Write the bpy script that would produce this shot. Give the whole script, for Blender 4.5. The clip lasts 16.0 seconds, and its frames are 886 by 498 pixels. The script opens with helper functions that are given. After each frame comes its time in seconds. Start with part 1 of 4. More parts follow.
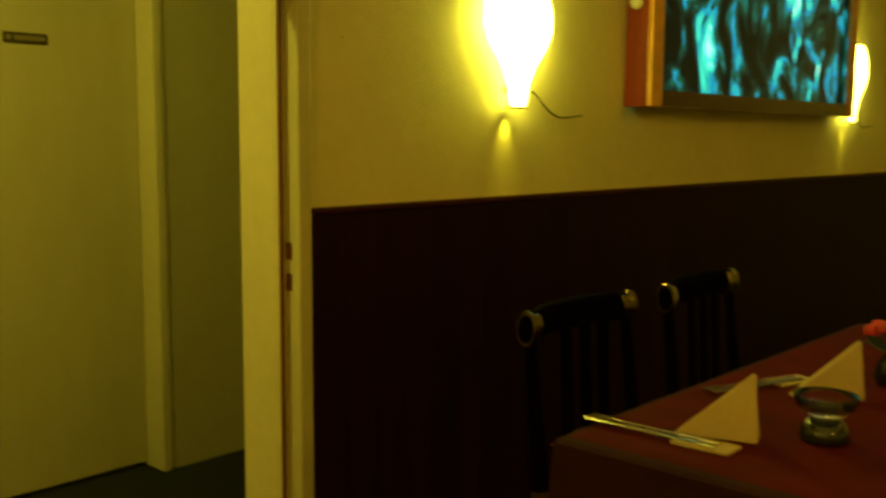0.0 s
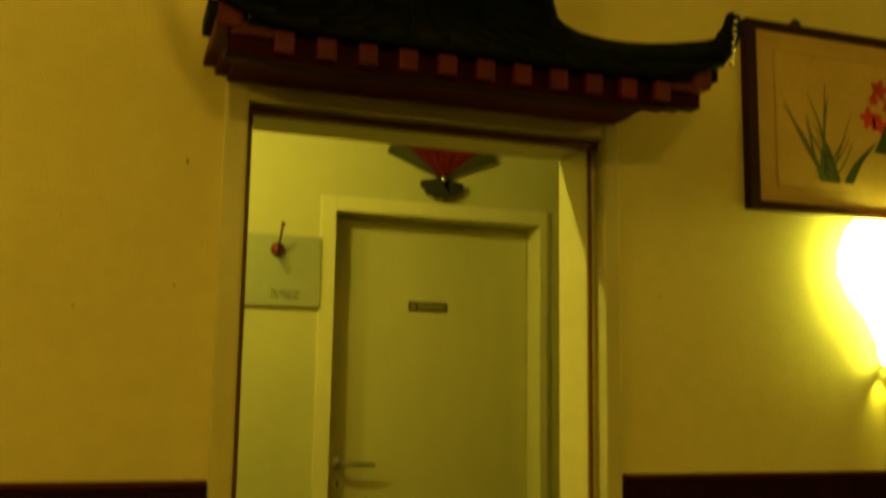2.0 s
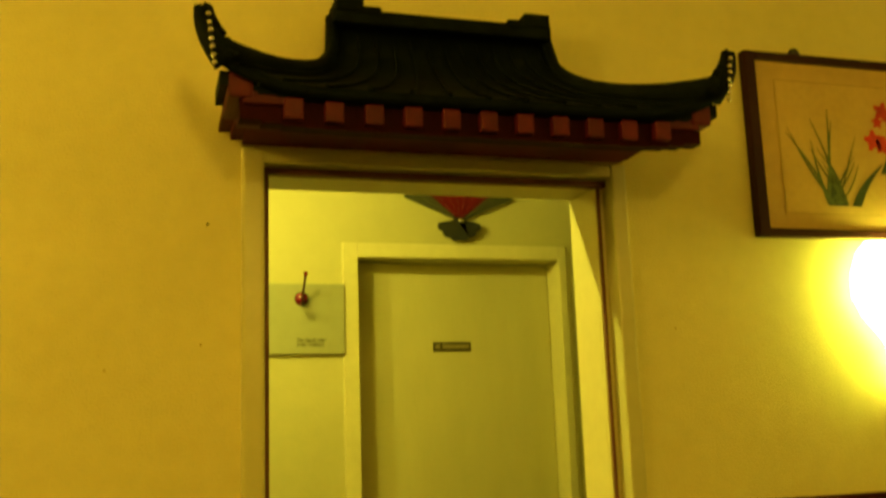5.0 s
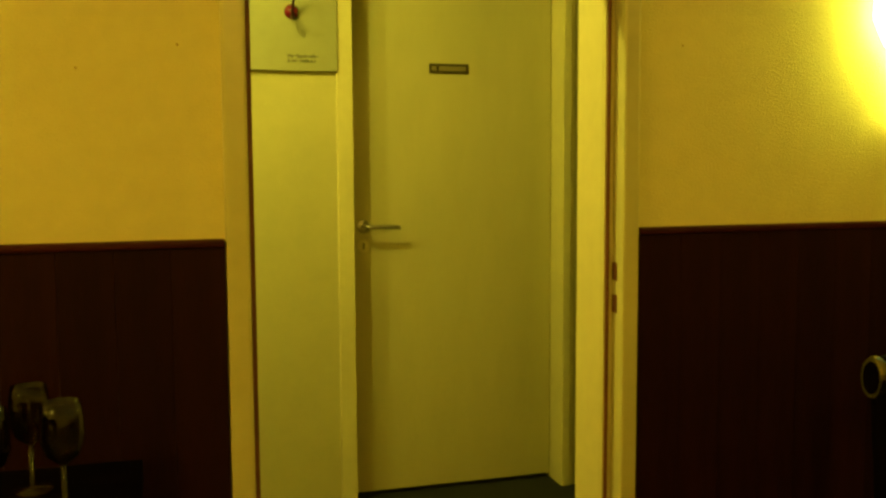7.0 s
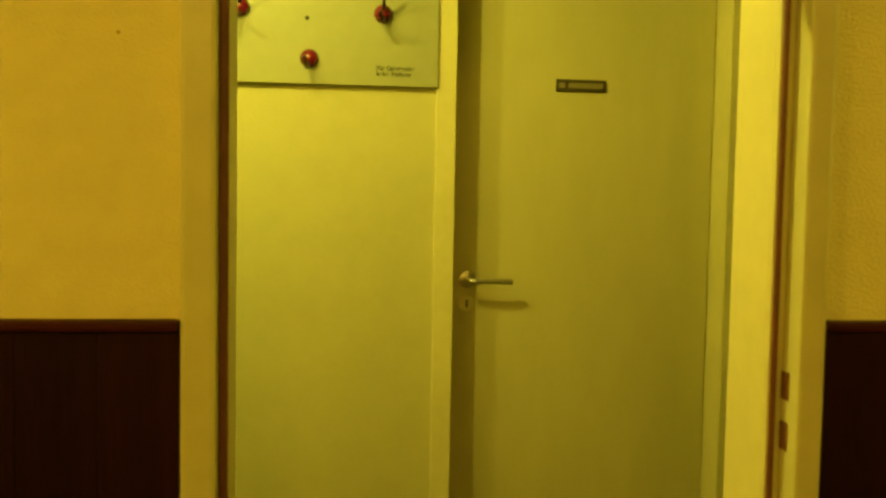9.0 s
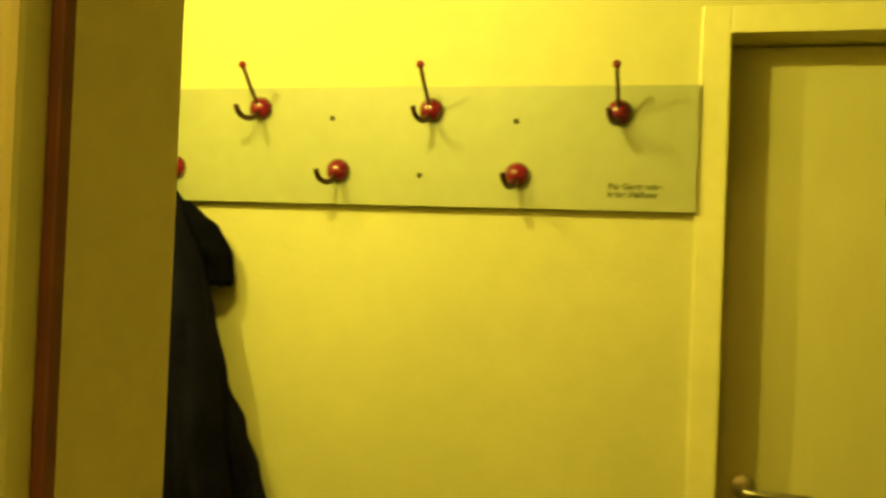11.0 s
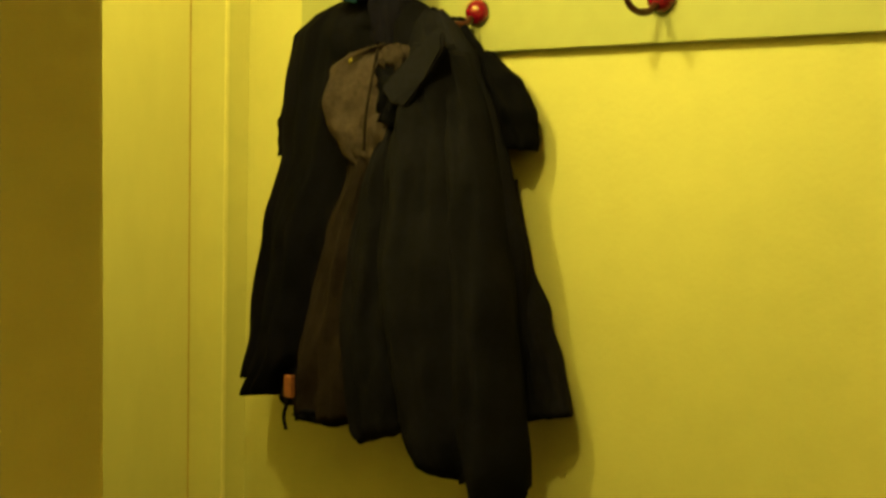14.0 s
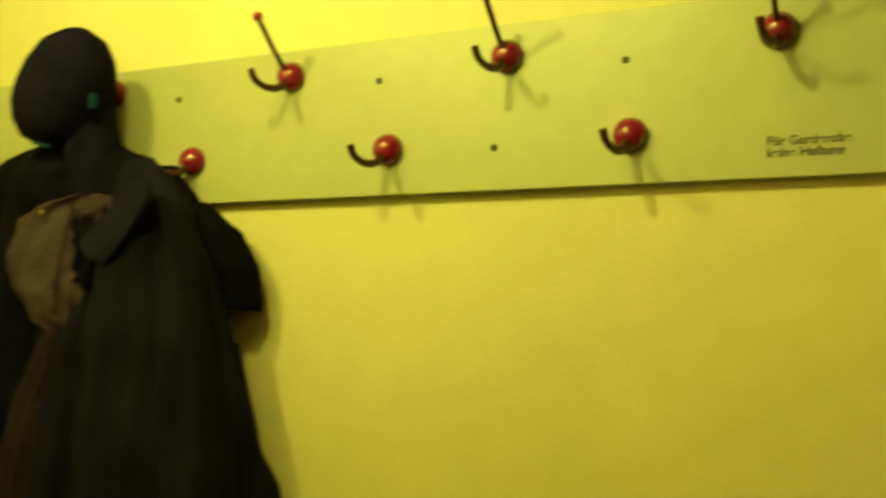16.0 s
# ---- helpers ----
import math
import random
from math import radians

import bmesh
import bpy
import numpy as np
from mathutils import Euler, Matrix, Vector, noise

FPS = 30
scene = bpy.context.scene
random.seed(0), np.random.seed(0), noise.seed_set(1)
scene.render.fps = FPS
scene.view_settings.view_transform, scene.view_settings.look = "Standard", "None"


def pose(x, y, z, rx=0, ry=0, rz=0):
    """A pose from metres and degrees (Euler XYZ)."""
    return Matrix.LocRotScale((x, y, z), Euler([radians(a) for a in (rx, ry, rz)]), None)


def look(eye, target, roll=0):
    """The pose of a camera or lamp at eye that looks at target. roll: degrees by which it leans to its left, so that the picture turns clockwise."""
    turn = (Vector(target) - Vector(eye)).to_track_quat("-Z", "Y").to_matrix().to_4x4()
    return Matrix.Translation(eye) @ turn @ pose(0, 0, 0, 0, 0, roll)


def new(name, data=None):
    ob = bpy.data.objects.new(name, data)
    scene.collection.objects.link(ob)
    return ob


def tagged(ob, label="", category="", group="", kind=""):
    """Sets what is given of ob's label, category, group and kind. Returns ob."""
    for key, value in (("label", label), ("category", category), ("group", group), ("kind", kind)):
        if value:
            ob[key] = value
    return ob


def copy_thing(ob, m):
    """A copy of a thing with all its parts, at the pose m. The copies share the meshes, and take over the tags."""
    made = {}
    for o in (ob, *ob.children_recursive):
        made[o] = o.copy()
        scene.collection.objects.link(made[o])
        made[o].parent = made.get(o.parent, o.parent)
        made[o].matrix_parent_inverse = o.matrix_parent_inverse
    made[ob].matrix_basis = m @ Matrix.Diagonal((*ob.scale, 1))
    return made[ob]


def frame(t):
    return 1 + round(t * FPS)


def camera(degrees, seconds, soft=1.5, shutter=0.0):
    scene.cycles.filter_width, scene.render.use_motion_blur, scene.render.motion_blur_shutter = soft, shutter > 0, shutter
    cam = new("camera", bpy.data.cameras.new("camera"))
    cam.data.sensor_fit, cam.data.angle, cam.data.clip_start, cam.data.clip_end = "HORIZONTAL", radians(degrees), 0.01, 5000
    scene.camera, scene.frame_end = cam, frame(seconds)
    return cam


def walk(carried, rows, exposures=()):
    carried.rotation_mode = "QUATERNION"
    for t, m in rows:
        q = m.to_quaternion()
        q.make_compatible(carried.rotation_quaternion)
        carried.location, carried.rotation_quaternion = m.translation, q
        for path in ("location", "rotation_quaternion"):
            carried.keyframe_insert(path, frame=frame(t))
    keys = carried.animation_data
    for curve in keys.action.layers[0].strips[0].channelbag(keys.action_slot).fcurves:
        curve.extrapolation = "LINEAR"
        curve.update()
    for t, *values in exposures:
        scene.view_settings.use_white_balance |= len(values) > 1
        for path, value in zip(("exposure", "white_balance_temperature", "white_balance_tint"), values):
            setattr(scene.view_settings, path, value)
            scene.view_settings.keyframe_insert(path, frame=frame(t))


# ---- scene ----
cam = camera(49.2, 16.0, soft=2.7, shutter=0.5)
PATH = [
    (0, (-0.632, -1.823, 1.307), (0.833, -0.481, 1.077), 0.4),
    (0.3, (-0.519, -1.837, 1.312), (0.826, -0.368, 1.128), -0.9),
    (0.5, (-0.459, -1.858, 1.314), (0.79, -0.302, 1.176), -0.8),
    (0.8, (-0.466, -1.865, 1.319), (0.638, -0.198, 1.271), -0.9),
    (1, (-0.436, -1.87, 1.316), (0.535, -0.121, 1.303), -1.2),
    (1.5, (-0.31, -1.948, 1.351), (0.411, -0.084, 1.402), 1.4),
    (2, (-0.252, -2.025, 1.319), (0.383, -0.15, 1.607), 0.9),
    (2.5, (-0.258, -2.058, 1.334), (0.351, -0.217, 1.824), -0.4),
    (3, (-0.25, -2.071, 1.342), (0.345, -0.242, 1.893), -0.7),
    (3.2, (-0.254, -2.078, 1.341), (0.335, -0.248, 1.893), -0.9),
    (5.3, (-0.244, -2.093, 1.341), (0.336, -0.195, 1.587), -1.8),
    (5.5, (-0.25, -2.089, 1.336), (0.333, -0.182, 1.494), -1.6),
    (6, (-0.235, -2.074, 1.312), (0.374, -0.169, 1.314), -1.4),
    (6.5, (-0.227, -2.058, 1.301), (0.359, -0.147, 1.217), -1.1),
    (7, (-0.198, -2.007, 1.288), (0.376, -0.099, 1.107), -0.3),
    (7.5, (-0.161, -1.87, 1.307), (0.462, 0.025, 1.171), -0.9),
    (8, (-0.096, -1.692, 1.314), (0.448, 0.223, 1.118), -2.6),
    (8.5, (0.027, -1.545, 1.318), (0.361, 0.424, 1.225), -0.3),
    (8.7, (0.077, -1.474, 1.318), (0.367, 0.501, 1.188), 0.4),
    (10.8, (0.425, -0.634, 1.444), (0.021, 1.324, 1.459), 2.8),
    (11, (0.441, -0.581, 1.481), (-0.061, 1.355, 1.514), 2.3),
    (11.5, (0.456, -0.419, 1.425), (-0.378, 1.399, 1.419), 0.0),
    (12, (0.452, -0.236, 1.428), (-0.671, 1.418, 1.476), 2.4),
    (12.5, (0.481, -0.125, 1.435), (-0.761, 1.444, 1.449), 2.1),
    (13, (0.493, -0.096, 1.418), (-0.829, 1.39, 1.211), 2.1),
    (13.5, (0.472, -0.096, 1.413), (-0.813, 1.409, 1.124), 1.6),
    (14, (0.49, -0.106, 1.407), (-0.794, 1.415, 1.208), 1.9),
    (14.5, (0.51, -0.109, 1.433), (-0.762, 1.432, 1.353), 0.9),
    (15, (0.512, -0.104, 1.434), (-0.699, 1.484, 1.543), 1.1),
    (15.2, (0.499, -0.097, 1.442), (-0.683, 1.514, 1.532), 1.1),
    (15.5, (0.479, -0.041, 1.432), (-0.624, 1.626, 1.507), 1.8),
    (16, (0.427, 0.037, 1.419), (-0.424, 1.842, 1.547), 0.7),
]
# the clip's own exposure drift, in stops
EXPOSURES = [(0.0, -0.95, 6500, 13), (0.8, -1.0, 6500, 15), (1.5, -0.95, 6500, 12), (3.0, -0.68, 6500, 10), (5.5, 0.0, 6500, 10),
             (6.5, -0.17, 6500, 10), (8.5, -0.08, 6500, 10), (11.0, 0.1, 6300, 18), (12.0, 0.08, 6000, 19), (13.3, 0.1, 6000, 18), (14.2, 0.1, 6000, 22), (15.2, 0.05, 5600, 12), (16.0, -0.1, 5600, 12)]
walk(cam, [(t, look(eye, target, roll)) for t, eye, target, roll in PATH], EXPOSURES)

# ---- world and exposure ----
world = bpy.data.worlds.new("world")
scene.world = world
world.use_nodes = True
world.node_tree.nodes["Background"].inputs[0].default_value = (0.02, 0.015, 0.005, 1)
world.node_tree.nodes["Background"].inputs[1].default_value = 0.1


# ---- materials ----
def mat(name, color, rough=0.6, vary=0.12, scale=6.0, bump=0.0, bscale=120.0, metal=0.0, spec=0.5, coat=0.0, coarse=0.0, stretch=(1, 1, 1)):
    m = bpy.data.materials.new(name)
    m.use_nodes = True
    nt = m.node_tree
    b = nt.nodes["Principled BSDF"]
    tc = nt.nodes.new("ShaderNodeTexCoord")
    mp = nt.nodes.new("ShaderNodeMapping")
    mp.inputs["Scale"].default_value = stretch
    nt.links.new(tc.outputs["Object"], mp.inputs["Vector"])
    n1 = nt.nodes.new("ShaderNodeTexNoise")
    n1.inputs["Scale"].default_value = scale
    n1.inputs["Detail"].default_value = 6
    n2 = nt.nodes.new("ShaderNodeTexNoise")
    n2.inputs["Scale"].default_value = scale * 9
    n2.inputs["Detail"].default_value = 4
    nt.links.new(mp.outputs[0], n1.inputs["Vector"])
    nt.links.new(mp.outputs[0], n2.inputs["Vector"])
    mix = nt.nodes.new("ShaderNodeMix")
    mix.inputs["Factor"].default_value = 0.4
    nt.links.new(n1.outputs["Fac"], mix.inputs["A"])
    nt.links.new(n2.outputs["Fac"], mix.inputs["B"])
    ramp = nt.nodes.new("ShaderNodeValToRGB")
    lo = [max(0.0, c * (1 - vary * 1.6)) for c in color]
    hi = [min(1.0, c * (1 + vary)) for c in color]
    ramp.color_ramp.elements[0].position, ramp.color_ramp.elements[0].color = 0.32, (*lo, 1)
    ramp.color_ramp.elements[1].position, ramp.color_ramp.elements[1].color = 0.66, (*hi, 1)
    nt.links.new(mix.outputs["Result"], ramp.inputs["Fac"])
    info = nt.nodes.new("ShaderNodeObjectInfo")
    hsv = nt.nodes.new("ShaderNodeHueSaturation")
    rnd = nt.nodes.new("ShaderNodeMapRange")
    rnd.inputs["To Min"].default_value, rnd.inputs["To Max"].default_value = 1 - vary * 0.6, 1 + vary * 0.6
    nt.links.new(info.outputs["Random"], rnd.inputs["Value"])
    nt.links.new(rnd.outputs["Result"], hsv.inputs["Value"])
    nt.links.new(ramp.outputs["Color"], hsv.inputs["Color"])
    nt.links.new(hsv.outputs["Color"], b.inputs["Base Color"])
    rr = nt.nodes.new("ShaderNodeMapRange")
    rr.inputs["To Min"].default_value, rr.inputs["To Max"].default_value = max(0.02, rough - 0.08), min(1, rough + 0.08)
    nt.links.new(n2.outputs["Fac"], rr.inputs["Value"])
    nt.links.new(rr.outputs["Result"], b.inputs["Roughness"])
    b.inputs["Metallic"].default_value = metal
    b.inputs["Specular IOR Level"].default_value = spec
    b.inputs["Coat Weight"].default_value = coat
    b.inputs["Coat Roughness"].default_value = 0.1
    if bump:
        n3 = nt.nodes.new("ShaderNodeTexNoise")
        n3.inputs["Scale"].default_value = bscale
        n3.inputs["Detail"].default_value = 3
        nt.links.new(mp.outputs[0], n3.inputs["Vector"])
        bp = nt.nodes.new("ShaderNodeBump")
        bp.inputs["Strength"].default_value = bump
        bp.inputs["Distance"].default_value = 0.004
        src = n3.outputs["Fac"]
        if coarse:
            add = nt.nodes.new("ShaderNodeMath")
            add.operation = "MULTIPLY_ADD"
            add.inputs[1].default_value = coarse
            nt.links.new(n1.outputs["Fac"], add.inputs[0])
            nt.links.new(n3.outputs["Fac"], add.inputs[2])
            src = add.outputs[0]
        nt.links.new(src, bp.inputs["Height"])
        nt.links.new(bp.outputs["Normal"], b.inputs["Normal"])
    return m


def glow(name, color, strength):
    m = bpy.data.materials.new(name)
    m.use_nodes = True
    nt = m.node_tree
    nt.nodes.clear()
    e = nt.nodes.new("ShaderNodeEmission")
    e.inputs[0].default_value, e.inputs[1].default_value = (*color, 1), strength
    o = nt.nodes.new("ShaderNodeOutputMaterial")
    nt.links.new(e.outputs[0], o.inputs[0])
    return m


def glass(name, color=(1, 1, 1), rough=0.02):
    m = bpy.data.materials.new(name)
    m.use_nodes = True
    b = m.node_tree.nodes["Principled BSDF"]
    b.inputs["Base Color"].default_value = (*color, 1)
    b.inputs["Transmission Weight"].default_value = 1
    b.inputs["Roughness"].default_value = rough
    b.inputs["IOR"].default_value = 1.45
    return m


M_ROOM = mat("woodchip_paint", (0.70, 0.62, 0.26), 0.75, 0.05, 2.5, 0.75, 190, coarse=0.3)
M_CORR = mat("corridor_plaster", (0.50, 0.455, 0.20), 0.7, 0.05, 2.0, 0.2, 90, coarse=0.5)
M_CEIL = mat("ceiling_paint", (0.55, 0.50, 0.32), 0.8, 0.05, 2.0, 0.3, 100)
# one even brown, darker than M_CEIL
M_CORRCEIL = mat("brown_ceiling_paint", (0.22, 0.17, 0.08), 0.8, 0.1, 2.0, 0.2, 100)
M_FRAME = mat("cream_enamel", (0.64, 0.575, 0.27), 0.35, 0.06, 3.0, 0.12, 40, coarse=0.5)
# M_FRAME's enamel darkened, putting the casing's dimmer light into the colour
M_CASING = mat("shaded_cream_enamel", (0.54, 0.50, 0.225), 0.35, 0.06, 3.0, 0.12, 40, coarse=0.5)
M_LEAF = mat("cream_door_paint", (0.50, 0.45, 0.205), 0.45, 0.05, 2.0, 0.15, 60, stretch=(1, 1, 0.3))
M_SEAL = mat("brown_rubber", (0.14, 0.038, 0.012), 0.6, 0.15, 20)
M_DADO = mat("dark_stained_wood", (0.0178, 0.0040, 0.0050), 0.6, 0.25, 5.0, 0.3, 60, spec=0.08, stretch=(4, 4, 0.35))
M_DADOTRIM = mat("red_brown_trim", (0.045, 0.0065, 0.006), 0.45, 0.25, 6.0, 0.1, 60, spec=0.12, stretch=(0.4, 4, 4))
M_CARPET = mat("dark_green_carpet", (0.009, 0.011, 0.007), 0.95, 0.3, 12, 0.8, 400)
M_ROOMFLOOR = mat("dark_floor", (0.05, 0.03, 0.02), 0.7, 0.3, 6, 0.4, 200)
M_BOARD = mat("grey_green_board", (0.305, 0.30, 0.165), 0.45, 0.05, 3, 0.08, 50)
M_RED = mat("red_enamel", (0.17, 0.0035, 0.022), 0.18, 0.15, 30, coat=0.6)
M_STEM = mat("dark_red_metal", (0.055, 0.009, 0.012), 0.3, 0.2, 40, metal=0.4)
M_SCREW = mat("dull_screw", (0.045, 0.04, 0.03), 0.6, 0.2, 80, spec=0.2)
M_BLACKCLOTH = mat("black_wool", (0.0032, 0.0028, 0.010), 0.95, 0.4, 14, 0.6, 500, spec=0.04)
M_OLIVE = mat("dark_olive_cotton", (0.0068, 0.0061, 0.0185), 0.9, 0.3, 9, 0.5, 420, spec=0.04)
M_LINING = mat("grey_brown_lining", (0.036, 0.025, 0.040), 0.9, 0.3, 12, 0.5, 300, spec=0.04)
M_BROWNCLOTH = mat("dark_brown_cotton", (0.0150, 0.0100, 0.0170), 0.9, 0.3, 9, 0.5, 420, spec=0.04)
M_NAVY = mat("navy_knit", (0.0056, 0.0047, 0.020), 0.95, 0.3, 20, 0.9, 260, spec=0.04)
M_TEAL = mat("teal_print", (0.004, 0.022, 0.060), 0.9, 0.2, 60, spec=0.08)
M_ORANGE = mat("orange_tag", (0.14, 0.036, 0.016), 0.8, 0.2, 60)
M_STEEL = mat("brushed_steel", (0.5, 0.48, 0.40), 0.28, 0.1, 60, metal=0.9)
M_PLATE = mat("dark_brown_plate", (0.05, 0.035, 0.015), 0.4, 0.2, 40)
M_PLATETEXT = mat("tan_print", (0.22, 0.18, 0.07), 0.5, 0.1, 60)
M_INK = mat("dark_ink", (0.05, 0.05, 0.02), 0.6, 0.1, 60)
M_TILE = mat("black_green_glaze", (0.0055, 0.0080, 0.0065), 0.6, 0.4, 18, 0.3, 60, spec=0.04)
M_REDWOOD = mat("red_lacquer", (0.14, 0.008, 0.010), 0.5, 0.25, 14, 0.15, 60, spec=0.2)
M_MAROON = mat("maroon_lacquer", (0.026, 0.002, 0.0035), 0.6, 0.25, 14, 0.15, 60, spec=0.05)
M_SOFFIT = mat("dull_red_lacquer", (0.075, 0.005, 0.007), 0.55, 0.25, 14, 0.15, 60, spec=0.1)
M_PINK = mat("rose_red_lacquer", (0.085, 0.006, 0.013), 0.5, 0.25, 20, 0.1, 60, spec=0.2)
M_SILVER = mat("silver_bead", (0.8, 0.75, 0.6), 0.12, 0.1, 60, metal=1.0)
M_PICFRAME = mat("dark_picture_frame", (0.030, 0.006, 0.005), 0.5, 0.25, 10, spec=0.15)
M_PAPER = mat("aged_paper", (0.50, 0.34, 0.12), 0.8, 0.08, 4)
M_PAPERIN = mat("silk_mount", (0.54, 0.37, 0.13), 0.8, 0.08, 6)
M_LINE = mat("mount_line", (0.42, 0.29, 0.10), 0.8, 0.1, 20)
M_GREEN = mat("green_brush", (0.09, 0.12, 0.05), 0.8, 0.3, 40)
M_DKGREEN = mat("dark_leaf", (0.025, 0.05, 0.03), 0.6, 0.3, 40)
M_PETAL = mat("red_petal", (0.55, 0.035, 0.03), 0.7, 0.25, 40)
M_CLOTH = mat("red_tablecloth", (0.085, 0.0040, 0.0025), 0.85, 0.15, 9, 0.4, 420, spec=0.1)
M_UNDERCLOTH = mat("dark_maroon_cloth", (0.030, 0.006, 0.006), 0.9, 0.2, 9, 0.4, 420, spec=0.2)
M_NAPKIN = mat("cream_napkin", (0.50, 0.39, 0.20), 0.85, 0.06, 14, 0.2, 200)
M_CUTLERY = mat("cutlery_steel", (0.55, 0.5, 0.4), 0.2, 0.1, 60, metal=1.0)
M_DARKGLASS = mat("dark_ceramic", (0.015, 0.02, 0.018), 0.15, 0.2, 30, coat=0.5)
M_GLASS = glass("smoky_glass", (0.20, 0.16, 0.12))
M_CLEAR = glass("clear_glass")
M_CHAIR = mat("dark_chair_wood", (0.0026, 0.0013, 0.0012), 0.75, 0.3, 12, spec=0.02, stretch=(1, 1, 4))
M_UPHOLSTERY = mat("dark_red_upholstery", (0.03, 0.006, 0.006), 0.9, 0.3, 20, 0.4, 300)
M_BRASS = mat("brass_cap", (0.24, 0.20, 0.065), 0.22, 0.1, 40, metal=1.0)
M_GOLD = mat("gilt_wood", (0.75, 0.38, 0.06), 0.4, 0.15, 20, metal=0.1)
M_MOULDING = mat("glossy_dark_moulding", (0.055, 0.012, 0.006), 0.25, 0.2, 10, coat=0.4, stretch=(0.5, 4, 4))
M_FRAMERED = mat("red_brown_wood", (0.27, 0.032, 0.012), 0.35, 0.2, 8, coat=0.3, stretch=(4, 4, 0.5))
M_PORCELAIN = mat("white_porcelain", (0.78, 0.76, 0.70), 0.2, 0.04, 20, coat=0.4)
M_CABLE = mat("black_cable", (0.02, 0.02, 0.015), 0.5, 0.1, 40)
G_BULB = glow("lamp_bulb", (1.0, 0.88, 0.12), 25)
G_ROOM = glow("room_globe", (1.0, 0.66, 0.065), 148)
G_SCONCE = glow("sconce_glass", (0.97, 0.95, 0.09), 40)


# ---- mesh helpers ----
def part(name, bm, material, parent=None, label=""):
    me = bpy.data.meshes.new(name)
    bmesh.ops.recalc_face_normals(bm, faces=bm.faces)
    bm.to_mesh(me)
    bm.free()
    me.materials.append(material)
    ob = new(name, me)
    if parent:
        ob.parent = parent
    if label:
        tagged(ob, label)
    return ob


def thing(name, label, category, at=(0, 0, 0), group="", kind=""):
    return tagged(holder(name, at), label, category, group, kind)


def holder(name, at=(0, 0, 0)):
    ob = new(name)
    ob.location = at
    return ob


def add_box(bm, x0, x1, y0, y1, z0, z1, bevel=0.0, m=None):
    r = bmesh.ops.create_cube(bm, size=1)
    vs = r["verts"]
    for v in vs:
        v.co = Vector(((x0 + x1) / 2 + v.co.x * (x1 - x0), (y0 + y1) / 2 + v.co.y * (y1 - y0), (z0 + z1) / 2 + v.co.z * (z1 - z0)))
    if bevel:
        es = list({e for v in vs for e in v.link_edges})
        out = bmesh.ops.bevel(bm, geom=es, offset=bevel, segments=2, affect="EDGES", profile=0.6)
        vs = list({v for f in out["faces"] for v in f.verts} | {v for v in vs if v.is_valid})
    if m:
        for v in vs:
            v.co = m @ v.co
    return vs


def box(x0, x1, y0, y1, z0, z1, bevel=0.0, m=None):
    bm = bmesh.new()
    add_box(bm, x0, x1, y0, y1, z0, z1, bevel, m)
    return bm


def smooth(ob):
    for p in ob.data.polygons:
        p.use_smooth = True
    return ob


def lathe(profile, seg=24, m=None, sy=1.0):
    """A turned body from (radius, z) pairs."""
    bm = bmesh.new()
    rings = []
    for r, z in profile:
        if r < 1e-5:
            rings.append([bm.verts.new((0, 0, z))])
        else:
            rings.append([bm.verts.new((r * math.cos(2 * math.pi * k / seg), sy * r * math.sin(2 * math.pi * k / seg), z)) for k in range(seg)])
    for a, b in zip(rings, rings[1:]):
        for k in range(seg):
            q = [a[k % len(a)], a[(k + 1) % len(a)], b[(k + 1) % len(b)], b[k % len(b)]]
            q = list(dict.fromkeys(q))
            if len(q) > 2:
                bm.faces.new(q)
    if m:
        bm.transform(m)
    return bm


def tube(points, radii, seg=10):
    """A round bar through points."""
    bm = bmesh.new()
    pts = [Vector(p) for p in points]
    if not isinstance(radii, (list, tuple)):
        radii = [radii] * len(pts)
    rings = []
    up = Vector((0.31, 0.2, 0.93)).normalized()
    for i, p in enumerate(pts):
        d = (pts[min(i + 1, len(pts) - 1)] - pts[max(i - 1, 0)]).normalized()
        a = d.cross(up).normalized()
        b = d.cross(a)
        rings.append([bm.verts.new(p + radii[i] * (math.cos(2 * math.pi * k / seg) * a + math.sin(2 * math.pi * k / seg) * b)) for k in range(seg)])
    for r0, r1 in zip(rings, rings[1:]):
        for k in range(seg):
            bm.faces.new((r0[k], r0[(k + 1) % seg], r1[(k + 1) % seg], r1[k]))
    bm.faces.new(rings[0])
    bm.faces.new(rings[-1])
    return bm


def arc(points, n=8):
    """Catmull-Rom points along a few given ones."""
    p = [Vector(q) for q in points]
    p = [2 * p[0] - p[1], *p, 2 * p[-1] - p[-2]]
    out = []
    for i in range(1, len(p) - 2):
        for k in range(n):
            t = k / n
            a, b, c, d = p[i - 1:i + 3]
            out.append(0.5 * (2 * b + (c - a) * t + (2 * a - 5 * b + 4 * c - d) * t * t + (3 * b - a - 3 * c + d) * t ** 3))
    out.append(p[-2])
    return out


def plate(outline, thick, m=None):
    """A flat piece with thickness from an outline in its x-z plane; its front faces -y."""
    bm = bmesh.new()
    f = [bm.verts.new((x, 0, z)) for x, z in outline]
    b = [bm.verts.new((x, thick, z)) for x, z in outline]
    bm.faces.new(f)
    bm.faces.new(b[::-1])
    n = len(f)
    for k in range(n):
        bm.faces.new((f[k], f[(k + 1) % n], b[(k + 1) % n], b[k]))
    if m:
        bm.transform(m)
    return bm


# ---- the large structure ----
D = 1.42          # corridor's back wall
T = 0.165         # thickness of the wall between room and corridor
OX = 0.812        # clear width of the open doorway
OZ = 1.905        # its head
XE = -1.44        # corridor's end wall
# unseen east end, set far off to lessen bounced light
XR = 2.70
